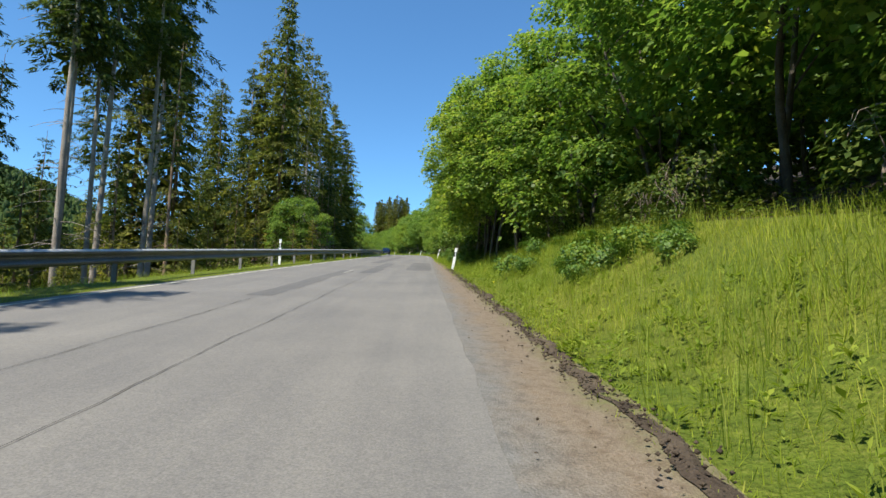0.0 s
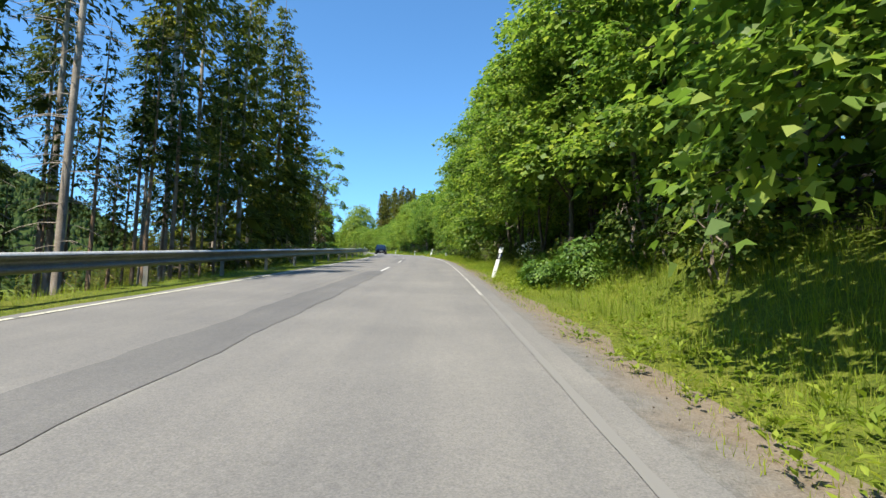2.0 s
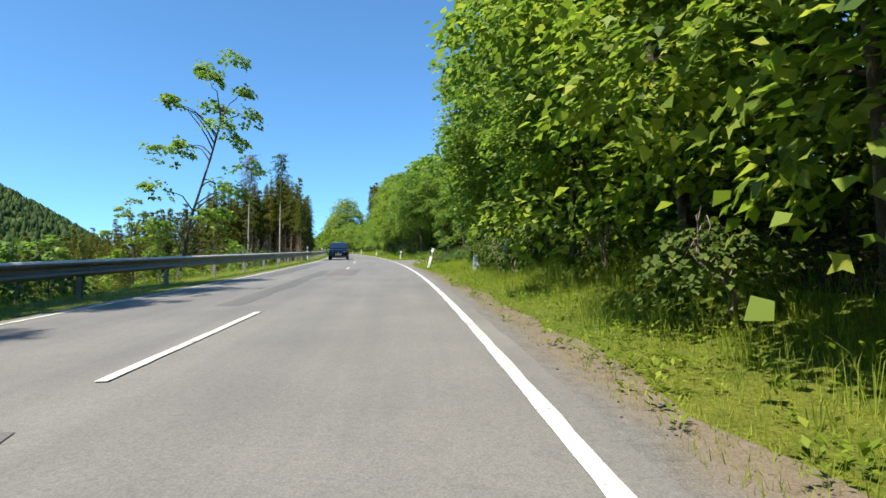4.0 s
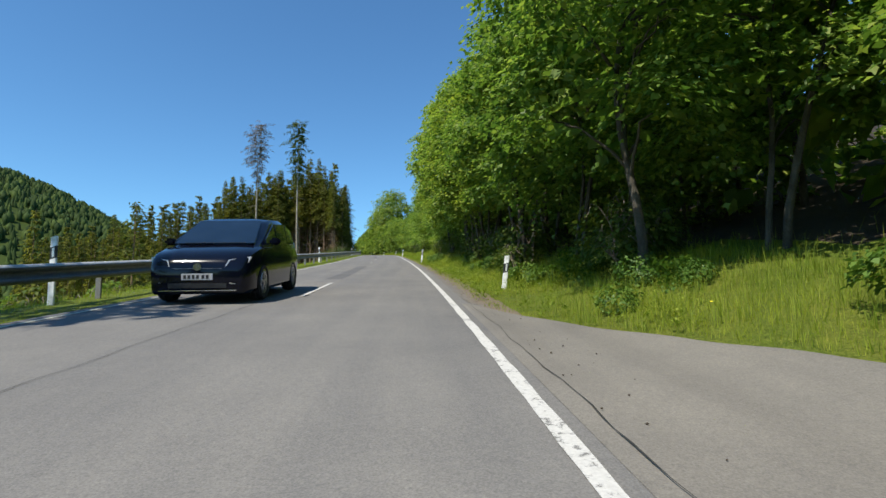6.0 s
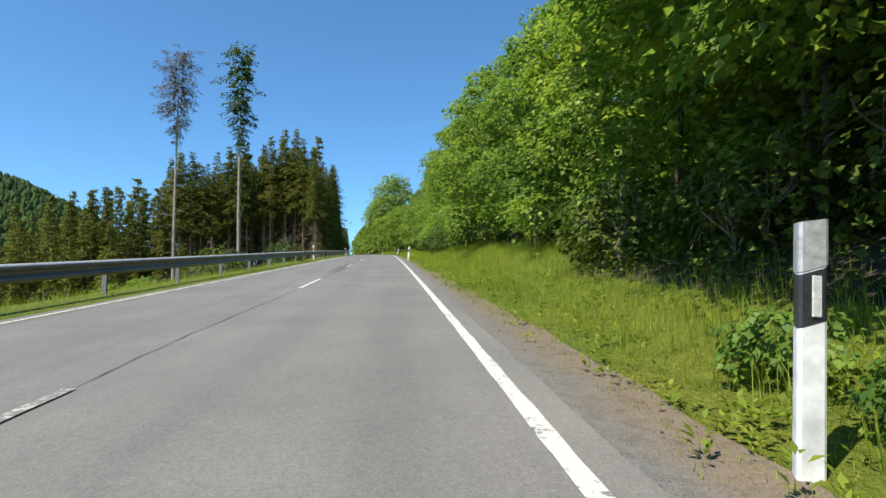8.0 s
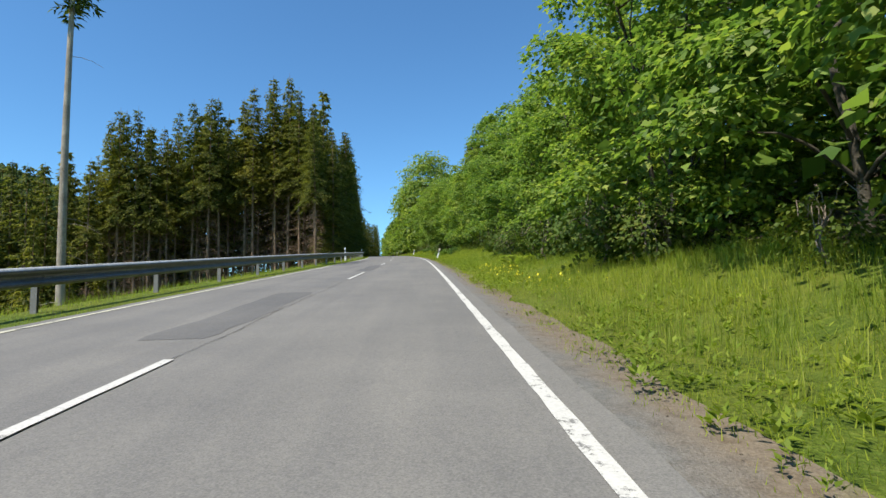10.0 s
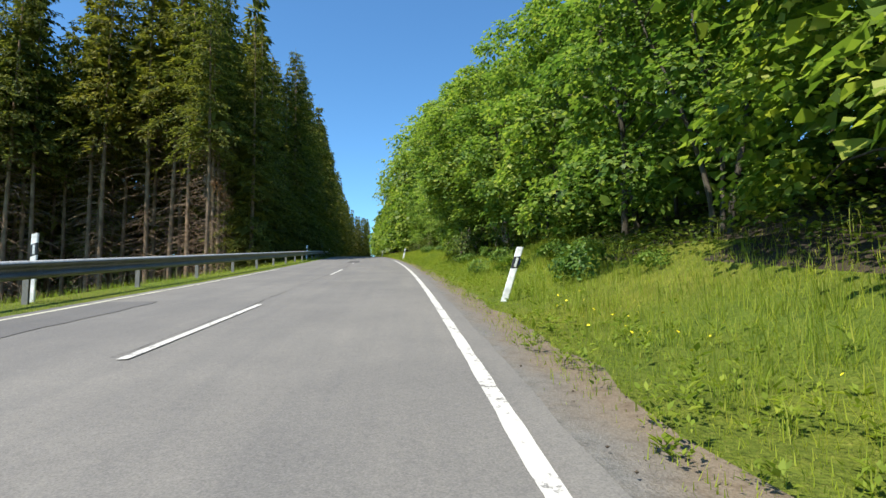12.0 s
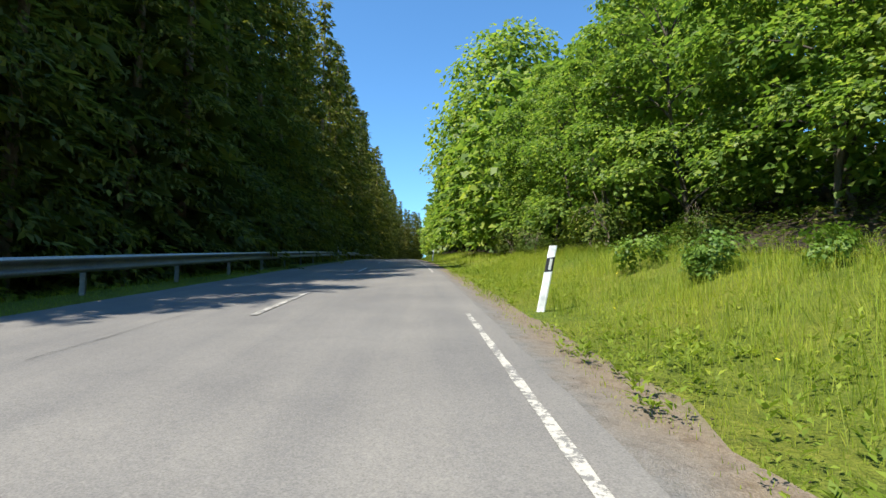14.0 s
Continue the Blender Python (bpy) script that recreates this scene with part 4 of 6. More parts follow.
for k in range(120):
    s = rng.uniform(-10, 308)
    if 104 < s < 129 or 150 < s < 172 or 233 < s < 250:
        continue
    lat = np.interp(s, *zip(*EDGES)) - rng.uniform(0.8, 2.1)
    if lat < 5.0:
        continue
    tree("bush", BUSHES[k % 3], stand(s, lat, -0.02, rng.uniform(0, 6.28), rng.uniform(0.5, 1.05)), "low leafy green bush at the foot of the trees", "bush", "bushes on the bank", ("trunk", "foliage"))
for s0, s1, l0, l1, n in ((50.5, 57.0, 4.8, 5.8, 14), (29.3, 40.7, 4.6, 6.2, 18), (157.5, 163.0, 4.3, 5.2, 12), (127.5, 133.8, 4.8, 6.2, 10), (119.6, 127.5, 5.9, 7.9, 12), 
    (51.6, 54.6, 4.4, 5.9, 16), (33.0, 37.0, 4.4, 5.8, 14), (6.5, 19.5, 4.9, 6.5, 12), (274.5, 290.3, 5.9, 8.3, 18), (245.5, 262.7, 4.8, 6.2, 14), (137.0, 146.5, 4.8, 6.0, 12), (105.4, 113.3, 4.1, 6.2, 12)):
    for k in range(n):
        s, lat = rng.uniform(s0, s1), rng.uniform(l0, l1)
        tree("weed", (NETTLE[k % 2][1], WEED_STEM), stand(s, lat, -0.02, rng.uniform(0, 6.28), rng.uniform(0.35, 0.72) * (1.45 if 51.5 < s < 55 else 1)), "tall leafy green weed in the grass", "weed", "weeds on the bank", ("foliage", "stem"))

# left side: broadleaf trees and young growth
for s, lat, h, kind in ((45.6, -8.16, 7.6, NEAR[1]), (50.5, -10.0, 6.4, NEAR[3]), (190.6, -20.8, 8.8, FAR[0]), (196.9, -26.4, 9.6, FAR[1]), (204.0, -19.2, 8.0, FAR[2]), (214.2, -21.6, 8.8, FAR[0]), 
    (220.4, -17.6, 7.2, FAR[1]), (226.7, -26.4, 9.6, FAR[2]), (185.9, -30.4, 10.4, FAR[0]), (209.5, -33.6, 10.4, FAR[1]), (97.4, -8.4, 4.0, FAR[2]), (102.3, -11.2, 4.8, FAR[0]), 
    (91.8, -7.2, 3.2, FAR[1]), (181.1, -41.6, 12.0, FAR[1]), (196.9, -46.4, 12.0, FAR[2]), (215.7, -44.8, 12.0, FAR[0]), (170.9, -36.0, 9.6, FAR[2])):
    tree("broadleaf_tree", kind, stand(s, lat, -0.1, rng.uniform(0, 6.28), h / 10 * (0.6 if s > 100 else 1)), "green broadleaf tree on the valley side below the guardrail", "tree", "trees on the valley side")
for k in range(34):
    s = 90 + k * 5.0 + rng.uniform(-1.5, 1.5)
    lat = -rng.uniform(7.6, 14) - 5 * smooth(160, 208, s)
    tree("shrub", BUSHES[k % 3], stand(s, lat, -0.15, rng.uniform(0, 6.28), rng.uniform(0.7, 1.3)), "green shrub on the slope below the guardrail", "shrub", "shrubs below the guardrail")
for s, lat, h, lean in ((123.5, -13.5, 22.0, 10), (119.0, -14.0, 10.0, -4), (126.5, -15.5, 8.5, 5)):
    tree("slender_tree", SLENDER[int(s) % 2], stand(s, lat, -0.2, 0, h / 16) @ pose(0, 0, 0, 0, lean, 0), "slender pale-stemmed tree with sparse light green leaves", "tree", "slender trees on the valley side")
for k in range(70):
    s = rng.uniform(-5, 264)
    if s < 88 and k % 3 or s > 215:
        continue
    lat = -rng.uniform(5.4, 10.5 if s > 88 else 8.5)
    tree("bush", BUSHES[k % 3], stand(s, lat, -0.05, rng.uniform(0, 6.28), rng.uniform(0.7, 1.6)), "young green bush beyond the guardrail", "bush", "bushes beyond the guardrail", ("trunk", "foliage"))


# ---- conifers ----
def conifer_meshes(name, seed, height, crown_low, radius, gap, per, needle, mat, bark, twigs=0, density=7, ragged=0.25, thick=1.0, hang=0.45, rounded=False, slim=1.0, cone=0.7):
    """Straight tapered trunk, drooping plates of needle sprays in layers, and dead twigs lower down."""
    rng = np.random.default_rng(seed)
    z = height * crown_low
    b, a, nn, ln, wd, wood = [], [], [], [], [], []
    up = np.array([0, 0, 1.0])
    sway = lambda h: np.array([math.sin(h * 0.13 + seed) * 0.12, math.cos(h * 0.11 + seed) * 0.12, 0])
    zz = np.linspace(-0.6, height, 14)
    trunk = np.array([[0, 0, h] + sway(max(h, 0)) for h in zz])
    wood.append(tube(trunk, thick * height * 0.0085 * (1 - np.clip(zz / height, 0, 1)) ** 0.75 + 0.012, 8))
    while z < height * 0.985:
        f = (z - height * crown_low) / (height * (1 - crown_low))
        if rounded:
            reach = radius * math.sqrt(max(0.03, 1 - ((f - 0.58) / 0.6) ** 2)) * (0.45 + 0.55 * min(1, f * 2.2))
        else:
            reach = radius * ((1 - f) ** cone) * (0.66 + 0.34 * min(1, f * 5 + 0.3)) + 0.2
        for k in range(density):
            if rng.random() < ragged:
                continue
            az = rng.uniform(0, 6.28)
            r = reach * rng.uniform(0.5, 1.18) * (1 + 0.35 * noise.noise(Vector((math.cos(az) * 1.5, math.sin(az) * 1.5, z * 0.35 + seed))))
            o = np.array([math.cos(az), math.sin(az), 0])
            t = np.array([-o[1], o[0], 0])
            rise, droop = 0.5 * f - 0.1, 0.3 + 0.22 * (1 - f)
            m = max(5, int(per * r / radius) + 3)
            u = rng.uniform(0.1, 1.0, (m, 1)) ** 0.8
            w = rng.uniform(-1, 1, (m, 1)) * (0.32 * r * (1.08 - u) + 0.1)
            along = sway(z) + up * (z + rng.uniform(-0.2, 0.2)) + o * r * u + t * w + up * (rise * r * u - droop * r * u * u - 0.3 * np.abs(w))
            b.append(along + rng.normal(0, 0.04, (m, 3)))
            a.append(unit(o * 0.8 + t * np.sign(w) * rng.uniform(0.1, 0.9, (m, 1)) - up * 0.3 + rng.normal(0, 0.2, (m, 3))))
            nn.append(unit(up + o * 0.3 + rng.normal(0, 0.3, (m, 3))))
            ln.append(needle * rng.uniform(0.6, 1.3, m) * (1 - 0.3 * f))
            wd.append(needle * slim * rng.uniform(0.26, 0.42, m))
            h = int(m * hang)
            b.append(along[:h] + rng.normal(0, 0.07, (h, 3)))
            a.append(unit(o * 0.35 + t * rng.uniform(-0.5, 0.5, (h, 1)) - up + rng.normal(0, 0.25, (h, 3))))
            nn.append(unit(o + t * rng.uniform(-1.2, 1.2, (h, 1)) + rng.normal(0, 0.2, (h, 3))))
            ln.append(needle * rng.uniform(0.5, 1.0, h))
            wd.append(needle * slim * rng.uniform(0.22, 0.38, h))
        m = max(3, density - 2)
        az = rng.uniform(0, 6.28, m)
        o = np.stack([np.cos(az), np.sin(az), 0 * az], 1)
        b.append(sway(z) + up * z + o * reach * 0.1)
        a.append(unit(o + up * rng.uniform(-0.7, 0.2, (m, 1))))
        nn.append(unit(up + rng.normal(0, 0.5, (m, 3))))
        ln.append(reach * rng.uniform(0.3, 0.6, m) * slim ** 0.5)
        wd.append(reach * rng.uniform(0.16, 0.3, m) * slim ** 0.5)
        z += gap * rng.uniform(0.75, 1.25)
    for k in range(twigs):
        h = rng.uniform(0.07, crown_low + 0.08) * height
        az, r = rng.uniform(0, 6.28), rng.uniform(0.5, 2.4)
        o = np.array([math.cos(az), math.sin(az), 0])
        u = np.linspace(0, 1, 4)[:, None]
        wood.append(tube(sway(h) + [0, 0, h] + o * r * u + up * (0.12 * r * u - 0.42 * r * u * u), 0.019 * (1 - 0.8 * u[:, 0]) + 0.004, 3))
    lv, lf = leaves(np.vstack(b), np.vstack(a), np.vstack(nn), np.concatenate(ln), np.concatenate(wd), 0.03)
    wv, wf = join_arrays(wood)
    return mesh_from(name + "_trunk", wv, wf, bark, True), mesh_from(name + "_crown", lv, lf, mat)


SPRUCE_FULL = [conifer_meshes(f"spruce_full_{i}", 100 + i, 28.0, 0.05, 4.9, 0.52, 46, 0.44, M_SPRUCE, M_BARK, 10, density=8, ragged=0.2) for i in range(3)]
SPRUCE_HIGH = [conifer_meshes(f"spruce_high_{i}", 110 + i, 30.0, 0.5, 3.7, 0.5, 36, 0.46, M_SPRUCE, M_BARK, 230, density=8, ragged=0.24, thick=0.72, cone=0.95) for i in range(3)]
SPRUCE_MID = [conifer_meshes(f"spruce_mid_{i}", 180 + i, 28.0, 0.24, 3.6, 0.54, 38, 0.46, M_SPRUCE, M_BARK, 60, density=8, ragged=0.3, thick=0.85) for i in range(2)]
SPRUCE_OPEN = [conifer_meshes(f"spruce_open_{i}", 200 + i, 28.0, 0.1, 3.6, 0.85, 58, 0.5, M_SPRUCE, M_BARK_PALE, 70, density=7, ragged=0.48, thick=0.8) for i in range(2)]
SPRUCE_POLE = [conifer_meshes(f"spruce_pole_{i}", 190 + i, 28.0, 0.6, 3.0, 0.56, 24, 0.46, M_SPRUCE, M_BARK_PALE, 70, density=7, ragged=0.34, thick=0.66) for i in range(2)]
SPRUCE_BACK = [conifer_meshes(f"spruce_back_{i}", 120 + i, 29.0, 0.3, 3.8, 0.95, 8, 1.1, M_SPRUCE, M_BARK, 20, thick=0.75, cone=0.95) for i in range(2)]
SPRUCE_WALL = [conifer_meshes(f"spruce_wall_{i}", 130 + i, 29.0, 0.03, 3.6, 0.72, 13, 0.85, M_SPRUCE, M_BARK, 0) for i in range(2)]
PINE_THIN = [conifer_meshes(f"pine_thin_{i}", 140 + i, 26.0, 0.58, 2.7, 0.6, 64, 0.36, M_PINE, M_BARK_PALE, 30, density=7, ragged=0.4, thick=0.68, hang=0.5, slim=0.8) for i in range(3)]
YOUNG = [conifer_meshes(f"young_spruce_{i}", 170 + i, 7.0, 0.02, 1.9, 0.36, 12, 0.3, M_SPRUCE, M_BARK, 0) for i in range(2)]
POLE = [conifer_meshes(f"pole_{i}", 150 + i, 22.0, 0.55, 1.7, 0.7, 12, 0.45, M_PINE, M_BARK, 16, ragged=0.35, thick=0.8) for i in range(2)]

SPRUCE_LABEL = "tall dark green spruce behind the guardrail"
for s, lat, h, kind in ((-11.0, -9.6, 20.0, 0), (-8.6, -8.9, 20.5, 1), (-5.8, -9.9, 20.0, 2), (20.7, -17.4, 22.1, 0), (22.5, -12.5, 23.9, 1), (23.4, -13.2, 23.0, 0), (24.9, -12.4, 24.8, 2), (26.1, -13.6, 23.0, 0), (27.9, -11.9, 24.8, 1), (29.5, -12.2, 25.8, 2), 
    (34.2, -15.0, 23.9, 0), (50.1, -14.4, 23.0, 1), (75.2, -11.6, 21.6, 0), (69.9, -13.6, 20.0, 1), (81.2, -14.0, 19.2, 2), 
    (10.6, -13.6, 19.2, 2), (29.2, -22.2, 20.2, 1), (41.5, -23.4, 21.2, 0), (64.2, -15.2, 20.0, 2)):
    tree("pine_tree", PINE_THIN[kind], stand(s, lat, -0.2, s * 1.7, h / 26), "tall pine with long bare pale trunk and thin crown", "tree", "pines behind the guardrail")
for s, lat, h, kind in ((-11.2, -8.4, 21.6, 0), 
    (-6.4, -8.8, 20.8, 1), (-16.0, -8.4, 21.6, 2), (-2.4, -11.2, 20.0, 0), (-3.6, -8.6, 22.0, 2), (0.8, -9.0, 22.0, 1), (4.4, -9.6, 20.5, 2), (84.2, -10.4, 25.0, 0), (88.8, -9.8, 23.0, 1), 
    (34.0, -13.4, 20.5, 2), (38.4, -14.5, 8.0, 1), (44.0, -17.4, 9.4, 2), (3.3, -19.2, 15.2, 1), (7.3, -22.4, 16.0, 0)):
    tree("spruce_tree", SPRUCE_FULL[kind], stand(s, lat, -0.2, s * 2.1, h / 28), SPRUCE_LABEL, "tree", "spruces behind the guardrail")
for s, lat, h, kind in ((50.6, -13.4, 26.0, 0), (48.0, -10.8, 28.5, 1), (33.6, -15.6, 23.0, 1), (56.0, -19.5, 24.0, 0), (60.0, -22.0, 24.0, 1), (64.0, -19.8, 23.0, 0)):
    tree("spruce_tree", SPRUCE_MID[kind], stand(s, lat, -0.2, s * 2.1, h / 28), SPRUCE_LABEL, "tree", "spruces behind the guardrail")
for s, lat, h, kind in ((73.6, -12.6, 27.0, 0), (76.6, -10.8, 26.0, 1), (80.4, -11.4, 27.0, 0)):
    tree("spruce_tree", SPRUCE_OPEN[kind], stand(s, lat, -0.2, s * 2.1, h / 28), "tall olive spruce with thin open boughs behind the guardrail", "tree", "spruces behind the guardrail")
for s, lat, h, kind in ((53.4, -10.6, 27.0, 1), (59.4, -10.9, 27.5, 1), (58.6, -14.2, 28.0, 0), (62.8, -13.8, 27.0, 0), (66.2, -10.9, 27.5, 0), (70.2, -12.8, 27.0, 1)):
    tree("spruce_tree", SPRUCE_POLE[kind], stand(s, lat, -0.2, s * 2.1, h / 28), "tall spruce with bare lower trunk behind the guardrail", "tree", "spruces behind the guardrail")
for k in range(96):
    s, lat = (rng.uniform(-4, 92), -rng.uniform(8.5, 24)) if k > 20 else (rng.uniform(53, 70), -rng.uniform(9, 18))
    if 31 < s < 48 or (s > 70 and k % 2):
        continue
    tree("pine_tree", POLE[k % 2], stand(s, lat, -0.2, rng.uniform(0, 6.28), rng.uniform(0.42, 0.66)), "thin bare-stemmed conifer pole in an open stand", "tree", "conifer poles behind the guardrail")
for k in range(80):
    s = rng.uniform(0, 50) if k % 6 else rng.uniform(76, 92)
    lat = -(6.5 + 30 * rng.random() ** 1.4)
    tree("spruce_tree", YOUNG[k % 2], stand(s, lat, -0.2, rng.uniform(0, 6.28), (rng.uniform(0.35, 0.7) + 0.025 * (-lat - 6)) * (0.8 if s > 50 else 1)), "young green spruce under the tall pines", "tree", "young spruces on the valley side")

for k in range(30):
    s, lat = rng.uniform(22, 46), -rng.uniform(15, 30)
    tree("spruce_tree", YOUNG[k % 2], stand(s, lat, -0.2, rng.uniform(0, 6.28), rng.uniform(0.85, 1.25)), "young green spruce under the tall pines", "tree", "young spruces on the valley side")

# forest block: front edge towards the valley, then a wall along the road
FRONT = ((-8, 290), (-9.5, 284), (-11, 284), (-16, 286), (-22, 286), (-32, 283), (-45, 280), (-62, 277), (-90, 274))
DEEP = []
lat = -11.2
while lat > -90:
    for row in range(6):
        s = np.interp(-lat, [-a for a, b in FRONT], [b for a, b in FRONT]) + 1.0 + row * 4.4 + rng.uniform(-1.2, 1.2)
        x = lat + rng.uniform(-0.9, 0.9)
        if x > -10:
            x = -10.2
        kind = SPRUCE_HIGH[(row + int(-lat)) % 3] if row < 2 else SPRUCE_BACK[(row + int(-lat)) % 2]
        h = rng.uniform(29, 36.5) - 0.13 * max(0.0, -lat - 22)
        if lat < -46 and row < 2:
            kind, h = SPRUCE_WALL[row], h * 0.95
        if row > 1 or lat < -62:
            DEEP.append((kind, stand(s, x, -0.3, rng.uniform(0, 6.28), h / 29.5)))
            continue
        tree("spruce_tree", kind, stand(s, x, -0.3, rng.uniform(0, 6.28), h / 29.5), "tall spruce with bare lower trunk at the forest edge", "tree", "spruces of the forest block")
    lat -= 2.4 if lat > -40 else 4.0
s = 296.0
while s < 584:
    for lat, kind in ((-7.6 + 0.9 * smooth(300, 330, s) + 0.8 * smooth(330, 350, s), SPRUCE_WALL), (-12.6, SPRUCE_WALL), (-17, SPRUCE_BACK)):
        if lat < -10 or s > 400:
            DEEP.append((kind[int(s) % 2], stand(s + rng.uniform(-1, 1), lat + rng.uniform(-0.7, 0.7), -0.3, rng.uniform(0, 6.28), rng.uniform(0.82, 0.98))))
            continue
        tree("spruce_tree", SPRUCE_FULL[int(s) % 3] if s < 322 and lat > -10 else kind[int(s) % 2], stand(s + rng.uniform(-1, 1), lat + rng.uniform(-0.7, 0.7), -0.3, rng.uniform(0, 6.28), rng.uniform(0.82, 0.98)), "dense dark spruce in the forest wall along the road", "tree", "spruces of the forest block")
    s += 3.6 if s < 360 else 4.8
for s, lat, f in ((283.8, -8.6, 0.78), (288.6, -8.9, 0.9), (292.2, -8.5, 0.85)):
    tree("spruce_tree", SPRUCE_FULL[int(s) % 3], stand(s, lat, -0.3, s, f), "dense dark spruce in the forest wall along the road", "tree", "spruces of the forest block")
for s, lat, f in ((279.6, -11.0, 0.88),):
    tree("spruce_tree", SPRUCE_HIGH[int(s) % 3], stand(s, lat, -0.3, s, f), "tall spruce with bare lower trunk at the forest edge", "tree", "spruces of the forest block")
snag = tree("spruce_tree", SPRUCE_HIGH[0], stand(282.6, -11.4, -0.3, 2.0, 0.9), "tall spruce with pale bare trunk at the forest edge", "tree", "spruces of the forest block")

# a dead brown bough hanging from that trunk
rng_b = np.random.default_rng(19)
back = np.array(snag.matrix_world.inverted())
u = rng_b.random(520)[:, None]
bough = ground_at(np.full(520, 282.2), np.full(520, -11.3)) + np.stack([0 * u[:, 0], 0 * u[:, 0], 10.4 - 1.9 * u[:, 0] ** 1.5], 1)
out = ground_at(282.0, -10.0) - ground_at(282.3, -11.3)
bough = bough + unit(np.array([out[0], out[1], 0.0])) * 1.5 * u + rng_b.normal(0, 1, (520, 3)) * (0.06 + 0.3 * u * (1.1 - u) + 0.08 * u) * [1, 1, 1.6]
hang = unit(np.array([0, 0, -1.0]) + rng_b.normal(0, 0.45, (520, 3)))
size = rng_b.uniform(0.12, 0.34, 520)
bv, bf = leaves(bough @ back[:3, :3].T + back[:3, 3], hang, unit(rng_b.normal(0, 1, (520, 3))), size, size * 0.22)
tagged(part("dead_bough", mesh_from("dead_bough", bv, bf, M_BROWN), None, snag), "dead reddish-brown needled bough", kind="stuff")

# two lone trees before the forest, one of them dead
LONE = conifer_meshes("lone_pine", 160, 34.0, 0.58, 2.9, 0.5, 26, 0.5, M_PINE, M_BARK_PALE, 14, density=7, ragged=0.3, thick=0.8, hang=0.3, rounded=True)
tree("pine_tree", LONE, stand(227, -15.8, 0.6, 0.4, 0.95), "lone tall pine with a bare trunk before the forest", "tree", "")
DEAD = conifer_meshes("dead_tree", 161, 34.0, 0.64, 2.7, 0.36, 26, 0.62, M_DRY, M_BARK_PALE, 60, density=8, ragged=0.3, thick=0.75, hang=0.15, rounded=True, slim=0.4)
tree("dead_conifer", DEAD, stand(228.5, -23.8, 0.6, 1.2, 0.99), "tall dead grey conifer with bare twigs", "tree", "")
# wood on the rise beyond the last bend
for k in range(40):
    s, lat = rng.uniform(355, 402), rng.uniform(34, 60)
    DEEP.append((SPRUCE_BACK[k % 2], stand(s, lat, -0.3, rng.uniform(0, 6.28), rng.uniform(1.08, 1.22))))
for k in range(34):
    s, lat = rng.uniform(12, 66), -rng.uniform(26, 50)
    DEEP.append((SPRUCE_BACK[k % 2], stand(s, lat, -0.3, rng.uniform(0, 6.28), rng.uniform(0.36, 0.52))))


for k in range(46):
    lat = -rng.uniform(10, 34)
    s = np.interp(-lat, [-a for a, b in FRONT], [b for a, b in FRONT]) + rng.uniform(7, 18)
    DEEP.append((YOUNG[k % 2], stand(s, lat, -0.3, rng.uniform(0, 6.28), rng.uniform(0.45, 0.9))))
for k in range(70):
    lat = -rng.uniform(11, 75)
    s = np.interp(-lat, [-a for a, b in FRONT], [b for a, b in FRONT]) + rng.uniform(14, 30)
    DEEP.append((YOUNG[k % 2], stand(s, lat, -0.3, rng.uniform(0, 6.28), rng.uniform(0.9, 1.8))))


def joined_wood(name, trees, label):
    """Trees too deep in the wood to pick apart, as one mesh."""
    cache, vs, fs, mi, o = {}, [], [], [], 0
    for pair, m in trees:
        for k, me in enumerate(pair):
            if me.name not in cache:
                v, f = np.empty(len(me.vertices) * 3, np.float32), np.empty(len(me.loops), np.int32)
                me.vertices.foreach_get("co", v)
                me.loops.foreach_get("vertex_index", f)
                cache[me.name] = v.reshape(-1, 3), f.reshape(-1, 4)
            v, f = cache[me.name]
            a = np.array(m)
            vs.append(v @ a[:3, :3].T + a[:3, 3])
            fs.append(f + o)
            mi.append(np.full(len(f), k, np.int32))
            o += len(v)
    me = mesh_from(name, np.vstack(vs), np.vstack(fs), M_BARK)
    me.materials.append(M_SPRUCE)
    me.polygons.foreach_set("material_index", np.concatenate(mi))
    return tagged(new(name, me), label, "woods", kind="stuff")


VALLEY = []
for k in range(84):
    s, lat = rng.uniform(128, 266), -30 - 62 * rng.random() ** 1.2
    VALLEY.append((SPRUCE_BACK[k % 2], stand(s, lat, -0.4, rng.uniform(0, 6.28), rng.uniform(0.34, 0.5))))
joined_wood("valley_wood", VALLEY, "dark spruces filling the valley side")
joined_wood("deep_spruce_wood", DEEP, "dark spruce wood behind the forest edge")


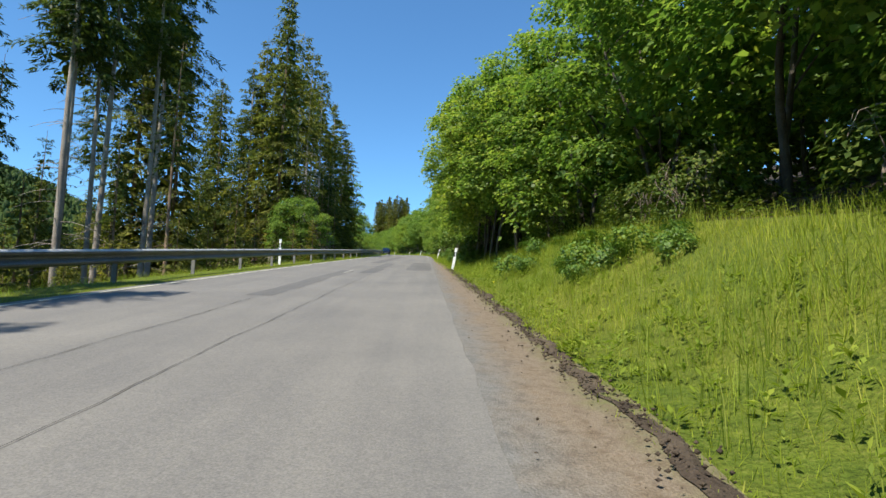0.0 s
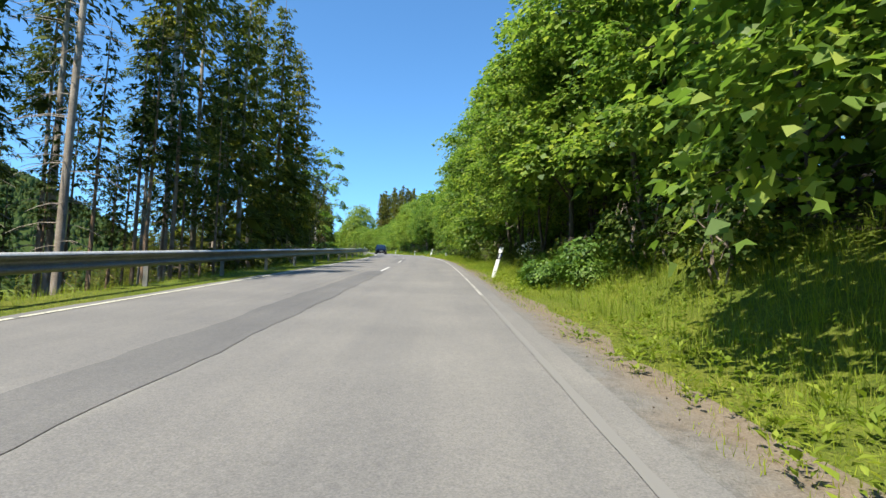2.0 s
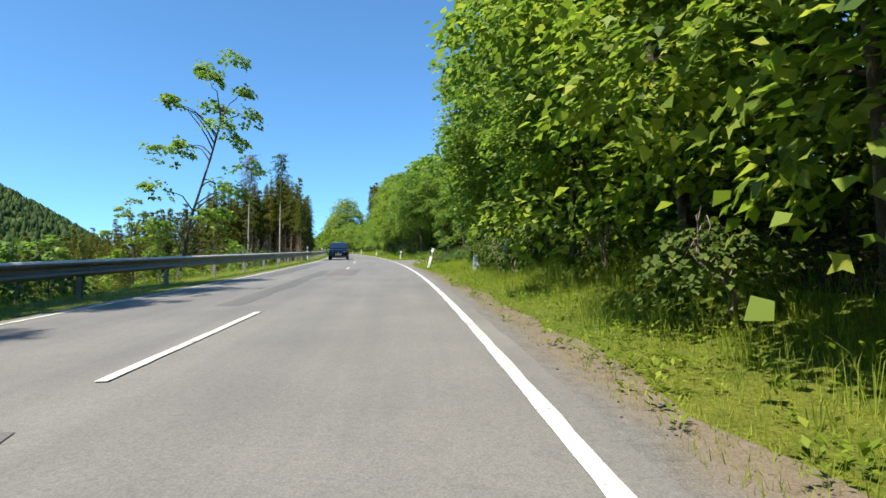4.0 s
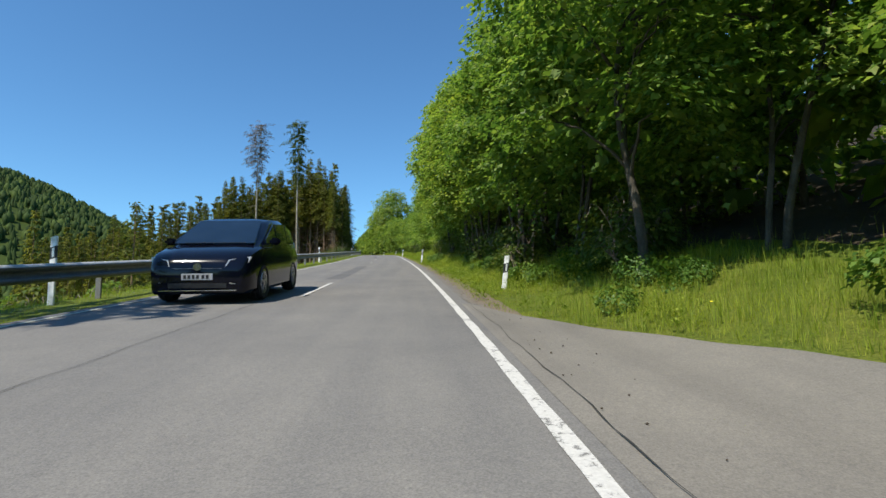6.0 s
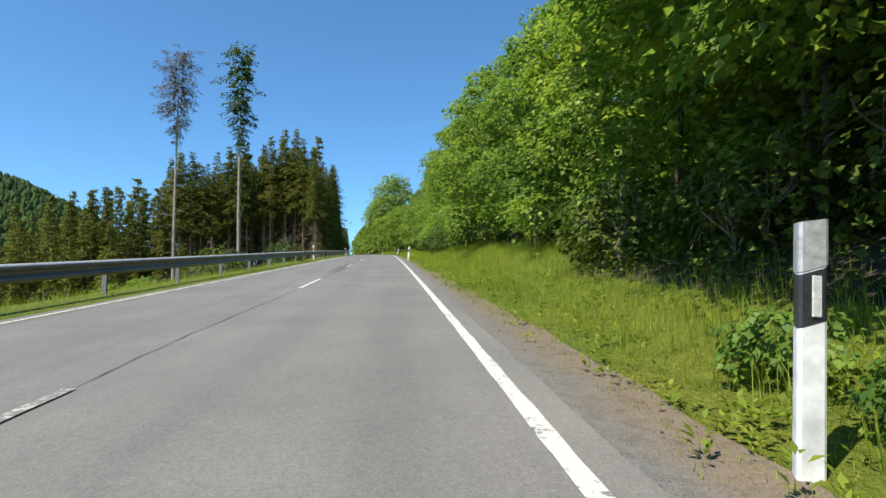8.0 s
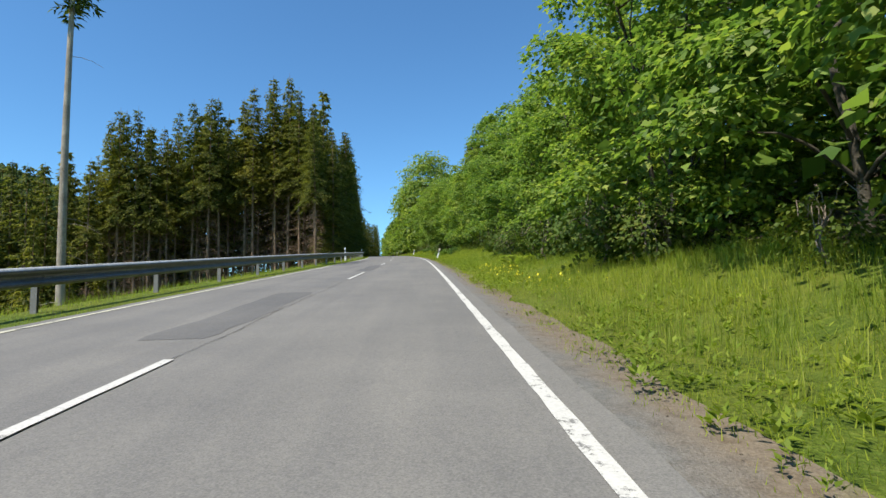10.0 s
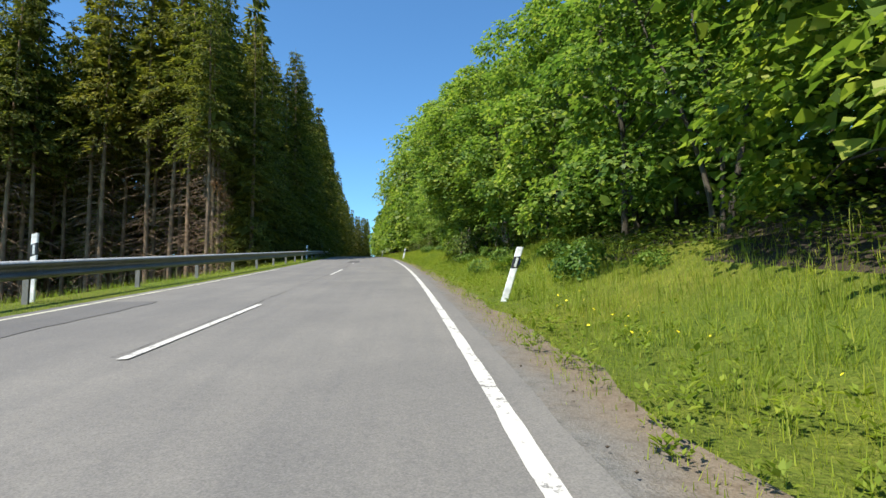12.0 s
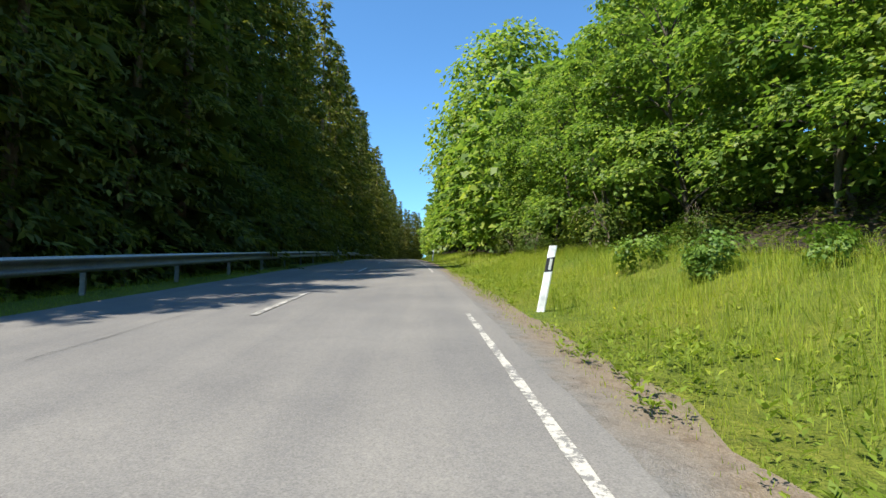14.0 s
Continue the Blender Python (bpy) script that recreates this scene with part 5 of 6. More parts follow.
# ---- fern on the bank ----
def fern(m):
    """Arching fronds with paired leaflets, each frond its own part."""
    ob = empty_at("fern", m)
    tagged(ob, "bright green fern with arching fronds in the bank grass", "fern")
    rng = np.random.default_rng(77)
    for k in range(11):
        a, long = rng.uniform(0, 6.28), rng.uniform(0.6, 0.95)
        d = np.array([math.cos(a), math.sin(a), 0])
        t = np.array([-d[1], d[0], 0])
        u = np.repeat(np.linspace(0.15, 1.0, 15), 2)[:, None]
        sgn = np.tile([-1.0, 1.0], 15)[:, None]
        p = d * u * long * 0.75 + np.array([0, 0, 1.0]) * long * (1.15 * u - 0.75 * u * u)
        axis = unit(t * sgn + d * 0.45 + rng.normal(0, 0.08, (30, 3)))
        size = (0.24 * np.sin(np.clip(u * 2.7, 0, 3.0)) + 0.04)[:, 0]
        lv, lf = leaves(p, axis, unit(np.array([0, 0, 1.0]) + d * 0.3 + 0 * p), size, size * 0.32, 0.02)
        part("frond", mesh_from("frond", lv, lf, M_GRASS), None, ob)
    return ob


fern(stand(217, 5.3, 0, 0, 1.0))
fern(stand(219, 5.9, 0, 2.0, 0.8))
tree("spruce_tree", YOUNG[0], stand(170, -21, -0.3, 1.0, 1.75), "lone spruce on the valley side", "tree", "")
for k, (s, lat, f) in enumerate(((113.4, 5.6, 0.55), (113.0, 6.6, 0.7), (112.6, 7.8, 0.8), (112.0, 5.4, 0.45), (111.6, 6.9, 0.6), (111.9, 4.7, 0.36), (111.0, 5.0, 0.45), (112.6, 4.6, 0.3), (110.2, 4.8, 0.4))):
    tree("bush", BUSHES[k % 3], stand(s, lat, -0.02, k, f), "low leafy green bush beside the gravel bay", "bush", "bushes on the bank", ("trunk", "foliage"))
rng = np.random.default_rng(29)
for k in range(26):
    s, lat = 147.5 + k * 0.92 + rng.uniform(-0.4, 0.4), rng.uniform(5.9, 7.3)
    tree("bush", BUSHES[k % 3], stand(s, lat, -0.05, 2.1 * k, rng.uniform(0.75, 1.25)), "shaded leafy bush filling the bank under the maples", "bush", "bushes on the bank", ("trunk", "foliage"))
# ---- grass ----
def blades(name, n, s_range, lat_of, height, width, label, seed, mat=M_GRASS, keep=None):
    rng = np.random.default_rng(seed)
    s, lat = rng.uniform(*s_range, n), lat_of(rng, n)
    ok = np.ones(n, bool) if keep is None else keep(s, lat, rng)
    s, lat = s[ok], lat[ok]
    p = ground_at(s, lat) - [0, 0, 0.02]
    n = len(s)
    a, lean = rng.uniform(0, 6.28, n), rng.uniform(0.05, 0.9, n)
    h = height(s, lat) * rng.uniform(0.5, 1.2, n)
    w = width * rng.uniform(0.6, 1.3, n)
    d = np.stack([np.cos(a), np.sin(a), 0 * a], 1)
    side = np.stack([-np.sin(a), np.cos(a), 0 * a], 1) * w[:, None] / 2
    tip = p + np.stack([0 * a, 0 * a, h * (1 - 0.3 * lean)], 1) + d * (h * lean)[:, None] * 0.8
    v = np.stack([p - side, p + side, tip + side * 0.22, tip - side * 0.22], 1)
    me = mesh_from(name, v.reshape(-1, 3), np.arange(4 * n).reshape(-1, 4), mat)
    return tagged(new(name, me), label, "grass", kind="stuff")


def verge_edge(s):
    return np.interp(s, [-40, 0, 10, 24, 40, 56, 104, 107], [3.7, 3.8, 3.85, 3.68, 3.35, 3.25, 3.3, 3.35]) + 0.16 * wave(s, 2, 2.6) + 0.08 * wave(s * 3, 1, 2.1)


def outside_bay(s, lat, rng):
    far = np.interp(s, [109] + BAY_S + [131], [3.0] + BAY_LAT + [3.0]) + 0.1
    return (lat < bare_from(s) + rng.exponential(0.35, len(s))) & (lat > far) & (lat > verge_edge(s) + rng.exponential(0.26, len(s)) - 0.06)


tall = lambda s, lat: (0.085 + 0.18 * smooth(3.75, 5.5, lat)) * (0.85 + 0.4 * wave(s * 0.6, lat) + 0.25 * wave(s, lat, 2.3))
blades("verge_grass", 520000, (-12, 300), lambda r, n: 3.3 + 4.4 * r.random(n) ** 1.25, tall, 0.0075, "lush green grass on the road verge", 1, keep=outside_bay)

blades("island_grass", 16000, (106, 115.5), lambda r, n: 3.4 + 4.6 * r.random(n), lambda s, lat: 0.14 + 0.1 * wave(s * 2, lat * 2), 0.006, "rough grass on the rounded corner beside the bay", 12, keep=outside_bay)


def tuft_spots(r, n):
    return 4.1 + 3.6 * r.random(n) ** 1.1


def tufts(name, count, per, s_range, lat_of, height, width, label, seed):
    """Taller grass standing in separate tufts."""
    rng = np.random.default_rng(seed)
    s, lat = rng.uniform(*s_range, count), lat_of(rng, count)
    ok = outside_bay(s, lat, rng)
    s, lat = s[ok], lat[ok]
    big = rng.uniform(0.5, 1.25, len(s))
    s, lat, big = (np.repeat(q, per) for q in (s, lat, big))
    n = len(s)
    s, lat = s + rng.normal(0, 0.06, n) * big, lat + rng.normal(0, 0.06, n) * big
    p = ground_at(s, lat) - [0, 0, 0.02]
    a, lean, h = rng.uniform(0, 6.28, n), rng.uniform(0.1, 0.75, n), height * big * rng.uniform(0.55, 1.1, n)
    d = np.stack([np.cos(a), np.sin(a), 0 * a], 1)
    side = np.stack([-np.sin(a), np.cos(a), 0 * a], 1) * width * rng.uniform(0.6, 1.2, (n, 1)) / 2
    up, bend = np.stack([0 * a, 0 * a, h], 1), d * (h * lean)[:, None]
    mid, tip = p + up * 0.62 + bend * 0.3, p + up * (1 - 0.25 * lean[:, None]) + bend
    v = np.stack([p - side, p + side, mid + side * 0.8, mid - side * 0.8, tip + side * 0.2, tip - side * 0.2], 1)
    k = np.arange(n)[:, None] * 6
    return tagged(new(name, mesh_from(name, v.reshape(-1, 3), np.vstack([k + [0, 1, 2, 3], k + [3, 2, 4, 5]]), M_GRASS)), label, "grass", kind="stuff")


tufts("grass_tufts", 6500, 12, (-8, 300), tuft_spots, 0.42, 0.006, "taller green grass tufts on the bank", 31)
blades("bank_grass", 50000, (-12, 300), lambda r, n: 6.2 + 4.0 * r.random(n), lambda s, lat: 0.3 + 0 * s, 0.008, "tall green grass on the bank", 2, keep=outside_bay)
blades("far_verge_grass", 22000, (300, 420), lambda r, n: 3.6 + 5.0 * r.random(n), tall, 0.035, "green grass on the road verge", 3)
blades("rail_grass", 90000, (-20, 300), lambda r, n: -3.14 - 1.9 * r.random(n) ** 1.2, lambda s, lat: 0.07 + 0.13 * smooth(3.6, 4.6, -lat), 0.008, "green grass strip under the guardrail", 4)
blades("valley_grass", 34000, (90, 268), lambda r, n: -5.6 - 9.0 * r.random(n) ** 1.3, lambda s, lat: 0.55 + 0 * s, 0.018, "rough tall grass beyond the guardrail", 5)
blades("shoulder_weeds", 60000, (-12, 300), lambda r, n: 3.15 + 0.9 * r.random(n), lambda s, lat: 0.045 + 0 * s, 0.006, "short weeds growing into the gravel shoulder", 6, M_GRASS,
       lambda s, lat, r: wave(s, lat, 3.1) + r.normal(0, 0.25, len(s)) > 0.85 - 1.3 * (lat - 3.3) + 1.0 * (s < 24))
blades("dry_stalks", 5200, (88, 272), lambda r, n: -4.75 - 3.2 * r.random(n), lambda s, lat: 0.5 + 0.32 * (-lat - 4.7), 0.014, "pale dry stalks on the slope behind the guardrail", 14, M_STRAW)


def rosettes(name, count, per, label, seed):
    """Broad-leaved herbs at the grass edge, leaning out from their roots."""
    rng = np.random.default_rng(seed)
    s = rng.uniform(-10, 300, count)
    lat = verge_edge(s) + 0.12 + 1.9 * rng.random(count) ** 1.5
    ok = (wave(s, lat, 0.9) + rng.normal(0, 0.5, count) > 0.0) & outside_bay(s, lat, rng)
    s, lat = s[ok], lat[ok]
    root = ground_at(s, lat)
    big, high = rng.uniform(0.55, 1.25, len(s)), rng.random(len(s)) * 0.28
    root, big, high = (np.repeat(q, per, 0) for q in (root, big, high))
    n = len(root)
    a, lift = rng.uniform(0, 6.283, n), rng.uniform(0.1, 1.3, n)
    d = np.stack([np.cos(a), np.sin(a), 0 * a], 1)
    base = root + np.stack([0 * a, 0 * a, 0.02 + high * rng.random(n)], 1) + d * 0.03
    size = 0.066 * big * rng.uniform(0.6, 1.25, n)
    lv, lf = leaves(base, unit(d + np.stack([0 * a, 0 * a, lift], 1)), unit(np.array([0, 0, 1.0]) - d * 0.5 + rng.normal(0, 0.2, (n, 3))), size, size * rng.uniform(0.32, 0.55, n), 0.08)
    return tagged(new(name, mesh_from(name, lv, lf, M_DOCK)), label, "herbs", kind="stuff")


rosettes("verge_herbs", 15000, 11, "broad-leaved green herbs along the grass edge", 44)


def undergrowth(name, n, label, seed):
    """Low broad leaves on the shaded floor under the roadside trees."""
    rng = np.random.default_rng(seed)
    s = rng.uniform(-10, 300, n)
    lat = bare_from(s) + 0.1 + 4.0 * rng.random(n) ** 1.4
    ok = (wave(s * 1.3, lat * 1.3) + rng.normal(0, 0.4, n) > -0.25) & ~((s > 104) & (s < 132))
    s, lat = s[ok], lat[ok]
    n = len(s)
    lift = 0.5 * rng.random(n) ** 1.4 * (0.7 + 0.5 * wave(s * 0.8, lat * 0.9))
    p = ground_at(s, lat) + np.stack([0 * s, 0 * s, np.clip(lift, 0.02, 0.7)], 1)
    a = rng.uniform(0, 6.28, n)
    axis = unit(np.stack([np.cos(a), np.sin(a), rng.uniform(-0.4, 0.5, n)], 1))
    size = rng.uniform(0.05, 0.12, n)
    lv, lf = leaves(p, axis, unit(np.array([0, 0, 1.0]) + rng.normal(0, 0.35, (n, 3))), size, size * rng.uniform(0.5, 0.8, n))
    return tagged(new(name, mesh_from(name, lv, lf, M_BUSH)), label, "undergrowth", kind="stuff")


undergrowth("undergrowth", 200000, "low leafy undergrowth on the shaded wood floor", 41)


def flowers(name, spots, n, mat, label, size, lift, seed):
    rng = np.random.default_rng(seed)
    s = np.concatenate([rng.uniform(a, b, n) for a, b, c, d in spots])
    lat = np.concatenate([rng.uniform(c, d, n) for a, b, c, d in spots])
    p = ground_at(s, lat) + np.stack([0 * s, 0 * s, rng.uniform(*lift, len(s))], 1)
    m, k = len(p), 5
    a = np.linspace(0, 2 * np.pi, k, endpoint=False)[None] + rng.uniform(0, 6, (m, 1))
    tilt = rng.normal(0, 0.45, (m, 2))
    r = size * rng.uniform(0.7, 1.3, (m, 1))
    x, y = np.cos(a) * r, np.sin(a) * r
    v = p[:, None] + np.stack([x, y, x * tilt[:, :1] + y * tilt[:, 1:]], -1)
    return tagged(new(name, mesh_from(name, v.reshape(-1, 3), np.arange(m * k).reshape(-1, k), mat)), label, "flowers", kind="stuff")


flowers("buttercups", ((208, 217, 4.0, 4.9), (110, 113.0, 3.8, 4.6)), 230, M_YELLOW, "small yellow flowers in the verge grass", 0.017, (0.12, 0.36), 7)
flowers("verge_buttercups", ((234, 246, 4.0, 4.9),), 110, M_YELLOW, "yellow flowers thinly strewn along the verge", 0.014, (0.1, 0.28), 10)
flowers("scattered_buttercups", ((-5, 296, 3.9, 6.2),), 130, M_YELLOW, "scattered small yellow flowers in the grass", 0.016, (0.15, 0.4), 8)
flowers("white_umbels", ((57.2, 58.6, 4.6, 5.2),), 90, M_PETAL, "white flower umbels beside a delineator post", 0.022, (0.7, 1.0), 9)


def scattered_bits(name, n, s_range, lat_of, size, mat, label, category, seed):
    """Small uneven lumps lying on the ground, one mesh."""
    rng = np.random.default_rng(seed)
    s = rng.uniform(*s_range, n)
    lat = lat_of(s, rng)
    r = size * rng.uniform(0.35, 1.3, (n, 1)) ** 1.6
    p = ground_at(s, lat) + [0, 0, 0.03]
    corners = np.array([(1, 0, 0), (0, 1, 0), (-1, 0, 0), (0, -1, 0), (0, 0, 0.75), (0, 0, -0.75)], float)
    v = p[:, None] + corners[None] * r[:, None] * rng.uniform(0.55, 1.3, (n, 6, 3))
    f = np.array([(0, 1, 4), (1, 2, 4), (2, 3, 4), (3, 0, 4), (1, 0, 5), (2, 1, 5), (3, 2, 5), (0, 3, 5)])
    fs = (f[None] + (np.arange(n) * 6)[:, None, None]).reshape(-1, 3)
    return tagged(new(name, mesh_from(name, v.reshape(-1, 3), fs, mat)), label, category, kind="stuff")


scattered_bits("gravel", 2200, (-4, 296), lambda s, r: 3.15 + 0.6 * r.random(len(s)), 0.008, M_GRAVEL_EDGE, "loose small gravel on the road shoulder", "gravel", 21)
scattered_bits("soil_clods", 3200, (-8, 25), lambda s, r: 3.8 + 0.12 * np.exp(-((s - 9) / 16) ** 2) + 0.08 * wave(s, 4, 2.0) + r.normal(-0.02, 0.1, len(s)), 0.013, M_GRAVEL_EDGE,
               "dark crumbs of soil fallen from the turf ledge", "soil", 22)
# ---- dark hatchback on the opposite lane ----
def paint_mat(name, colour, rough=0.2, coat=0.25):
    m, n, l, b = material(name, rough, 0.0, 0.2)
    dirt = ramp(n, l, noise_node(n, l, 2.5, 5.0), ((0.35, colour), (0.75, tuple(v * 1.5 + 0.001 for v in colour))))
    l.new(dirt, b.inputs["Base Color"])
    b.inputs["Coat Weight"].default_value, b.inputs["Coat Roughness"].default_value = coat, 0.06
    return m


M_CARPAINT = paint_mat("dark_blue_car_paint", (0.0025, 0.0035, 0.009), 0.12, 0.2)
M_GLASS_DARK = paint_mat("tinted_car_glass", (0.006, 0.012, 0.022), 0.05, 0.6)
M_TYRE = mottled("tyre_rubber", (0.015, 0.015, 0.015), (0.035, 0.035, 0.035), 8, 60, 0.85)
M_RIM = mottled("alloy_rim", (0.3, 0.3, 0.31), (0.45, 0.45, 0.46), 6, 60, 0.35, 0.8, 0.5, 0.05, 0.002)
M_TRIM = mottled("black_trim", (0.012, 0.012, 0.013), (0.03, 0.03, 0.03), 8, 60, 0.55)
M_CHROME = mottled("chrome_trim", (0.6, 0.6, 0.6), (0.75, 0.75, 0.75), 10, 60, 0.15, 1.0, 0.5, 0.02, 0.001)
M_LAMP = mottled("headlamp_glass", (0.5, 0.5, 0.48), (0.8, 0.8, 0.76), 12, 60, 0.1, 0.3, 0.6, 0.05, 0.002)
M_RED = mottled("red_lamp_glass", (0.25, 0.01, 0.01), (0.4, 0.02, 0.02), 12, 60, 0.15, 0.0, 0.6, 0.05, 0.002)
M_PLATE = mottled("plate_white", (0.36, 0.36, 0.37), (0.46, 0.46, 0.46), 12, 60, 0.5)


def loft(stations):
    """Closed sections (half outlines mirrored) at stations along y; stations: y and a list of (half width, z) from bottom to top."""
    rings = []
    for y, half in stations:
        right = [(x, y, z) for x, z in half]
        rings.append(right + [(-x, y, z) for x, y, z in right[::-1]])
    n = len(rings[0])
    bm = bmesh.new()
    vs = [[bm.verts.new(p) for p in r] for r in rings]
    for a, b in zip(vs[:-1], vs[1:]):
        for k in range(n):
            bm.faces.new((a[k], a[(k + 1) % n], b[(k + 1) % n], b[k]))
    bm.faces.new(vs[0])
    bm.faces.new(vs[-1][::-1])
    bmesh.ops.recalc_face_normals(bm, faces=bm.faces[:])
    for f in bm.faces:
        f.smooth = True
    return bm


def wheel_bm(radius, width, inner=None):
    prof = [(inner or 0.21, -width / 2 * 0.8), (radius * 0.93, -width / 2), (radius, -width / 2 * 0.7), (radius, width / 2 * 0.7), (radius * 0.93, width / 2), (inner or 0.21, width / 2 * 0.8)]
    bm = bmesh.new()
    rings = [[bm.verts.new((x, r * math.cos(a), r * math.sin(a))) for r, x in prof] for a in np.linspace(0, 2 * math.pi, 28, endpoint=False)]
    for a, b in zip(rings, rings[1:] + rings[:1]):
        for k in range(len(prof)):
            bm.faces.new((a[k], a[(k + 1) % len(prof)], b[(k + 1) % len(prof)], b[k]))
    bmesh.ops.recalc_face_normals(bm, faces=bm.faces[:])
    return bm


def hatchback(m):
    """Front towards +y of its own, about 4.2 m long."""
    car = empty_at("car", m)
    tagged(car, "dark blue compact hatchback on the asphalt lane, headlamps on", "car")
    sec = lambda w, lo, mid, hi: [(w * 0.93, lo), (w * 0.985, lo + 0.06), (w, mid), (w * 0.99, (mid + hi) / 2), (w * 0.95, hi - 0.05), (w * 0.88, hi - 0.012), (w * 0.5, hi + 0.012)]
    part("body", loft([(-2.1, sec(0.76, 0.3, 0.62, 0.92)), (-2.05, sec(0.85, 0.22, 0.62, 1.0)), (-1.75, sec(0.9, 0.19, 0.62, 1.03)), (-0.9, sec(0.91, 0.17, 0.6, 1.02)), (0.2, sec(0.91, 0.17, 0.6, 1.0)), (0.95, sec(0.905, 0.17, 0.6, 1.02)),
                       (1.4, sec(0.9, 0.18, 0.58, 0.985)), (1.75, sec(0.88, 0.18, 0.56, 0.91)), (1.95, sec(0.85, 0.17, 0.54, 0.84)), (2.08, sec(0.79, 0.17, 0.5, 0.74)), (2.14, sec(0.7, 0.22, 0.45, 0.62))]), M_CARPAINT, car).data.set_sharp_from_angle(angle=0.6)
    roof = lambda w, hi: [(w * 1.06, 0.92), (w * 1.0, 0.92 + (hi - 0.92) * 0.4), (w * 0.91, 0.92 + (hi - 0.92) * 0.8), (w * 0.8, 0.92 + (hi - 0.92) * 0.96), (w * 0.45, hi)]
    part("cabin", loft([(-2.04, roof(0.78, 1.0)), (-1.88, roof(0.80, 1.36)), (-1.6, roof(0.815, 1.53)), (-0.8, roof(0.83, 1.6)), (0.0, roof(0.83, 1.575)), (0.35, roof(0.82, 1.48)), (0.85, roof(0.81, 1.23)), (1.35, roof(0.80, 0.98))]), M_CARPAINT, car).data.set_sharp_from_angle(angle=0.6)
    part("windscreen", prism_quad([(-0.6, 0.33, 1.5), (0.6, 0.33, 1.5), (0.72, 1.27, 1.035), (-0.72, 1.27, 1.035)], (0, 0.012, 0.02)), M_GLASS_DARK, car, "tinted windscreen")
    part("rear_window", prism_quad([(-0.6, -1.72, 1.46), (0.6, -1.72, 1.46), (0.66, -2.02, 1.08), (-0.66, -2.02, 1.08)], (0, -0.05, 0.02)), M_GLASS_DARK, car, "tinted rear window")
    part("sill_strip", box_bm(1.3, 0.02, 0.025, 0, 2.135, 0.235, 0.006), M_CHROME, car, "chrome strip under the bumper")
    for sx in (-1, 1):
        for y0, y1, z1, z2 in ((0.12, 0.95, 1.37, 1.04), (-0.85, 0.02, 1.42, 1.38), (-1.55, -0.95, 1.3, 1.4)):
            part("side_window", prism_quad([(sx * 0.842, y0, 1.05), (sx * 0.835, y1, 1.05), (sx * (0.825 if z2 < 1.2 else 0.765), y1, z2 + 0.07), (sx * 0.765, y0, z1 + 0.07)], (sx * 0.018, 0, 0.006)), M_GLASS_DARK, car, "tinted side window")
        mirror = part("mirror", box_bm(0.2, 0.12, 0.14, sx * 0.99, 0.82, 1.09, 0.04), M_CARPAINT, car)
        part("mirror_glass", box_bm(0.15, 0.006, 0.1, sx * 0.99, 0.757, 1.09), M_CHROME, mirror)
        part("headlamp", prism_quad([(sx * 0.46, 2.1, 0.63), (sx * 0.80, 1.98, 0.66), (sx * 0.84, 1.9, 0.8), (sx * 0.5, 2.05, 0.745)], (0, 0.035, 0.01)), M_LAMP, car, "bright clear headlamp")
        part("fog_lamp", box_bm(0.14, 0.04, 0.06, sx * 0.58, 2.12, 0.36, 0.015), M_LAMP, car)
        part("tail_lamp", box_bm(0.2, 0.05, 0.22, sx * 0.68, -2.05, 0.8, 0.02), M_RED, car, "red tail lamp")
        for y in (1.32, -1.28):
            arch = part("wheel", wheel_bm(0.325, 0.24), M_TYRE, car)
            arch.location = (sx * 0.795, y, 0.325)
            rim = part("rim", wheel_bm(0.215, 0.225, 0.15), M_RIM, arch)
            hub = bmesh.new()
            bmesh.ops.create_cone(hub, cap_ends=True, segments=12, radius1=0.06, radius2=0.05, depth=0.22, matrix=Matrix.Rotation(radians(90), 4, "Y"))
            part("hub", hub, M_RIM, arch)
            for k in range(5):
                spoke = box_bm(0.03, 0.05, 0.17, sx * 0.095, 0, 0.1, 0.008)
                bmesh.ops.rotate(spoke, verts=spoke.verts, cent=(0, 0, 0), matrix=Matrix.Rotation(k * 2 * math.pi / 5, 3, "X"))
                part("spoke", spoke, M_RIM, arch)
            liner = bmesh.new()
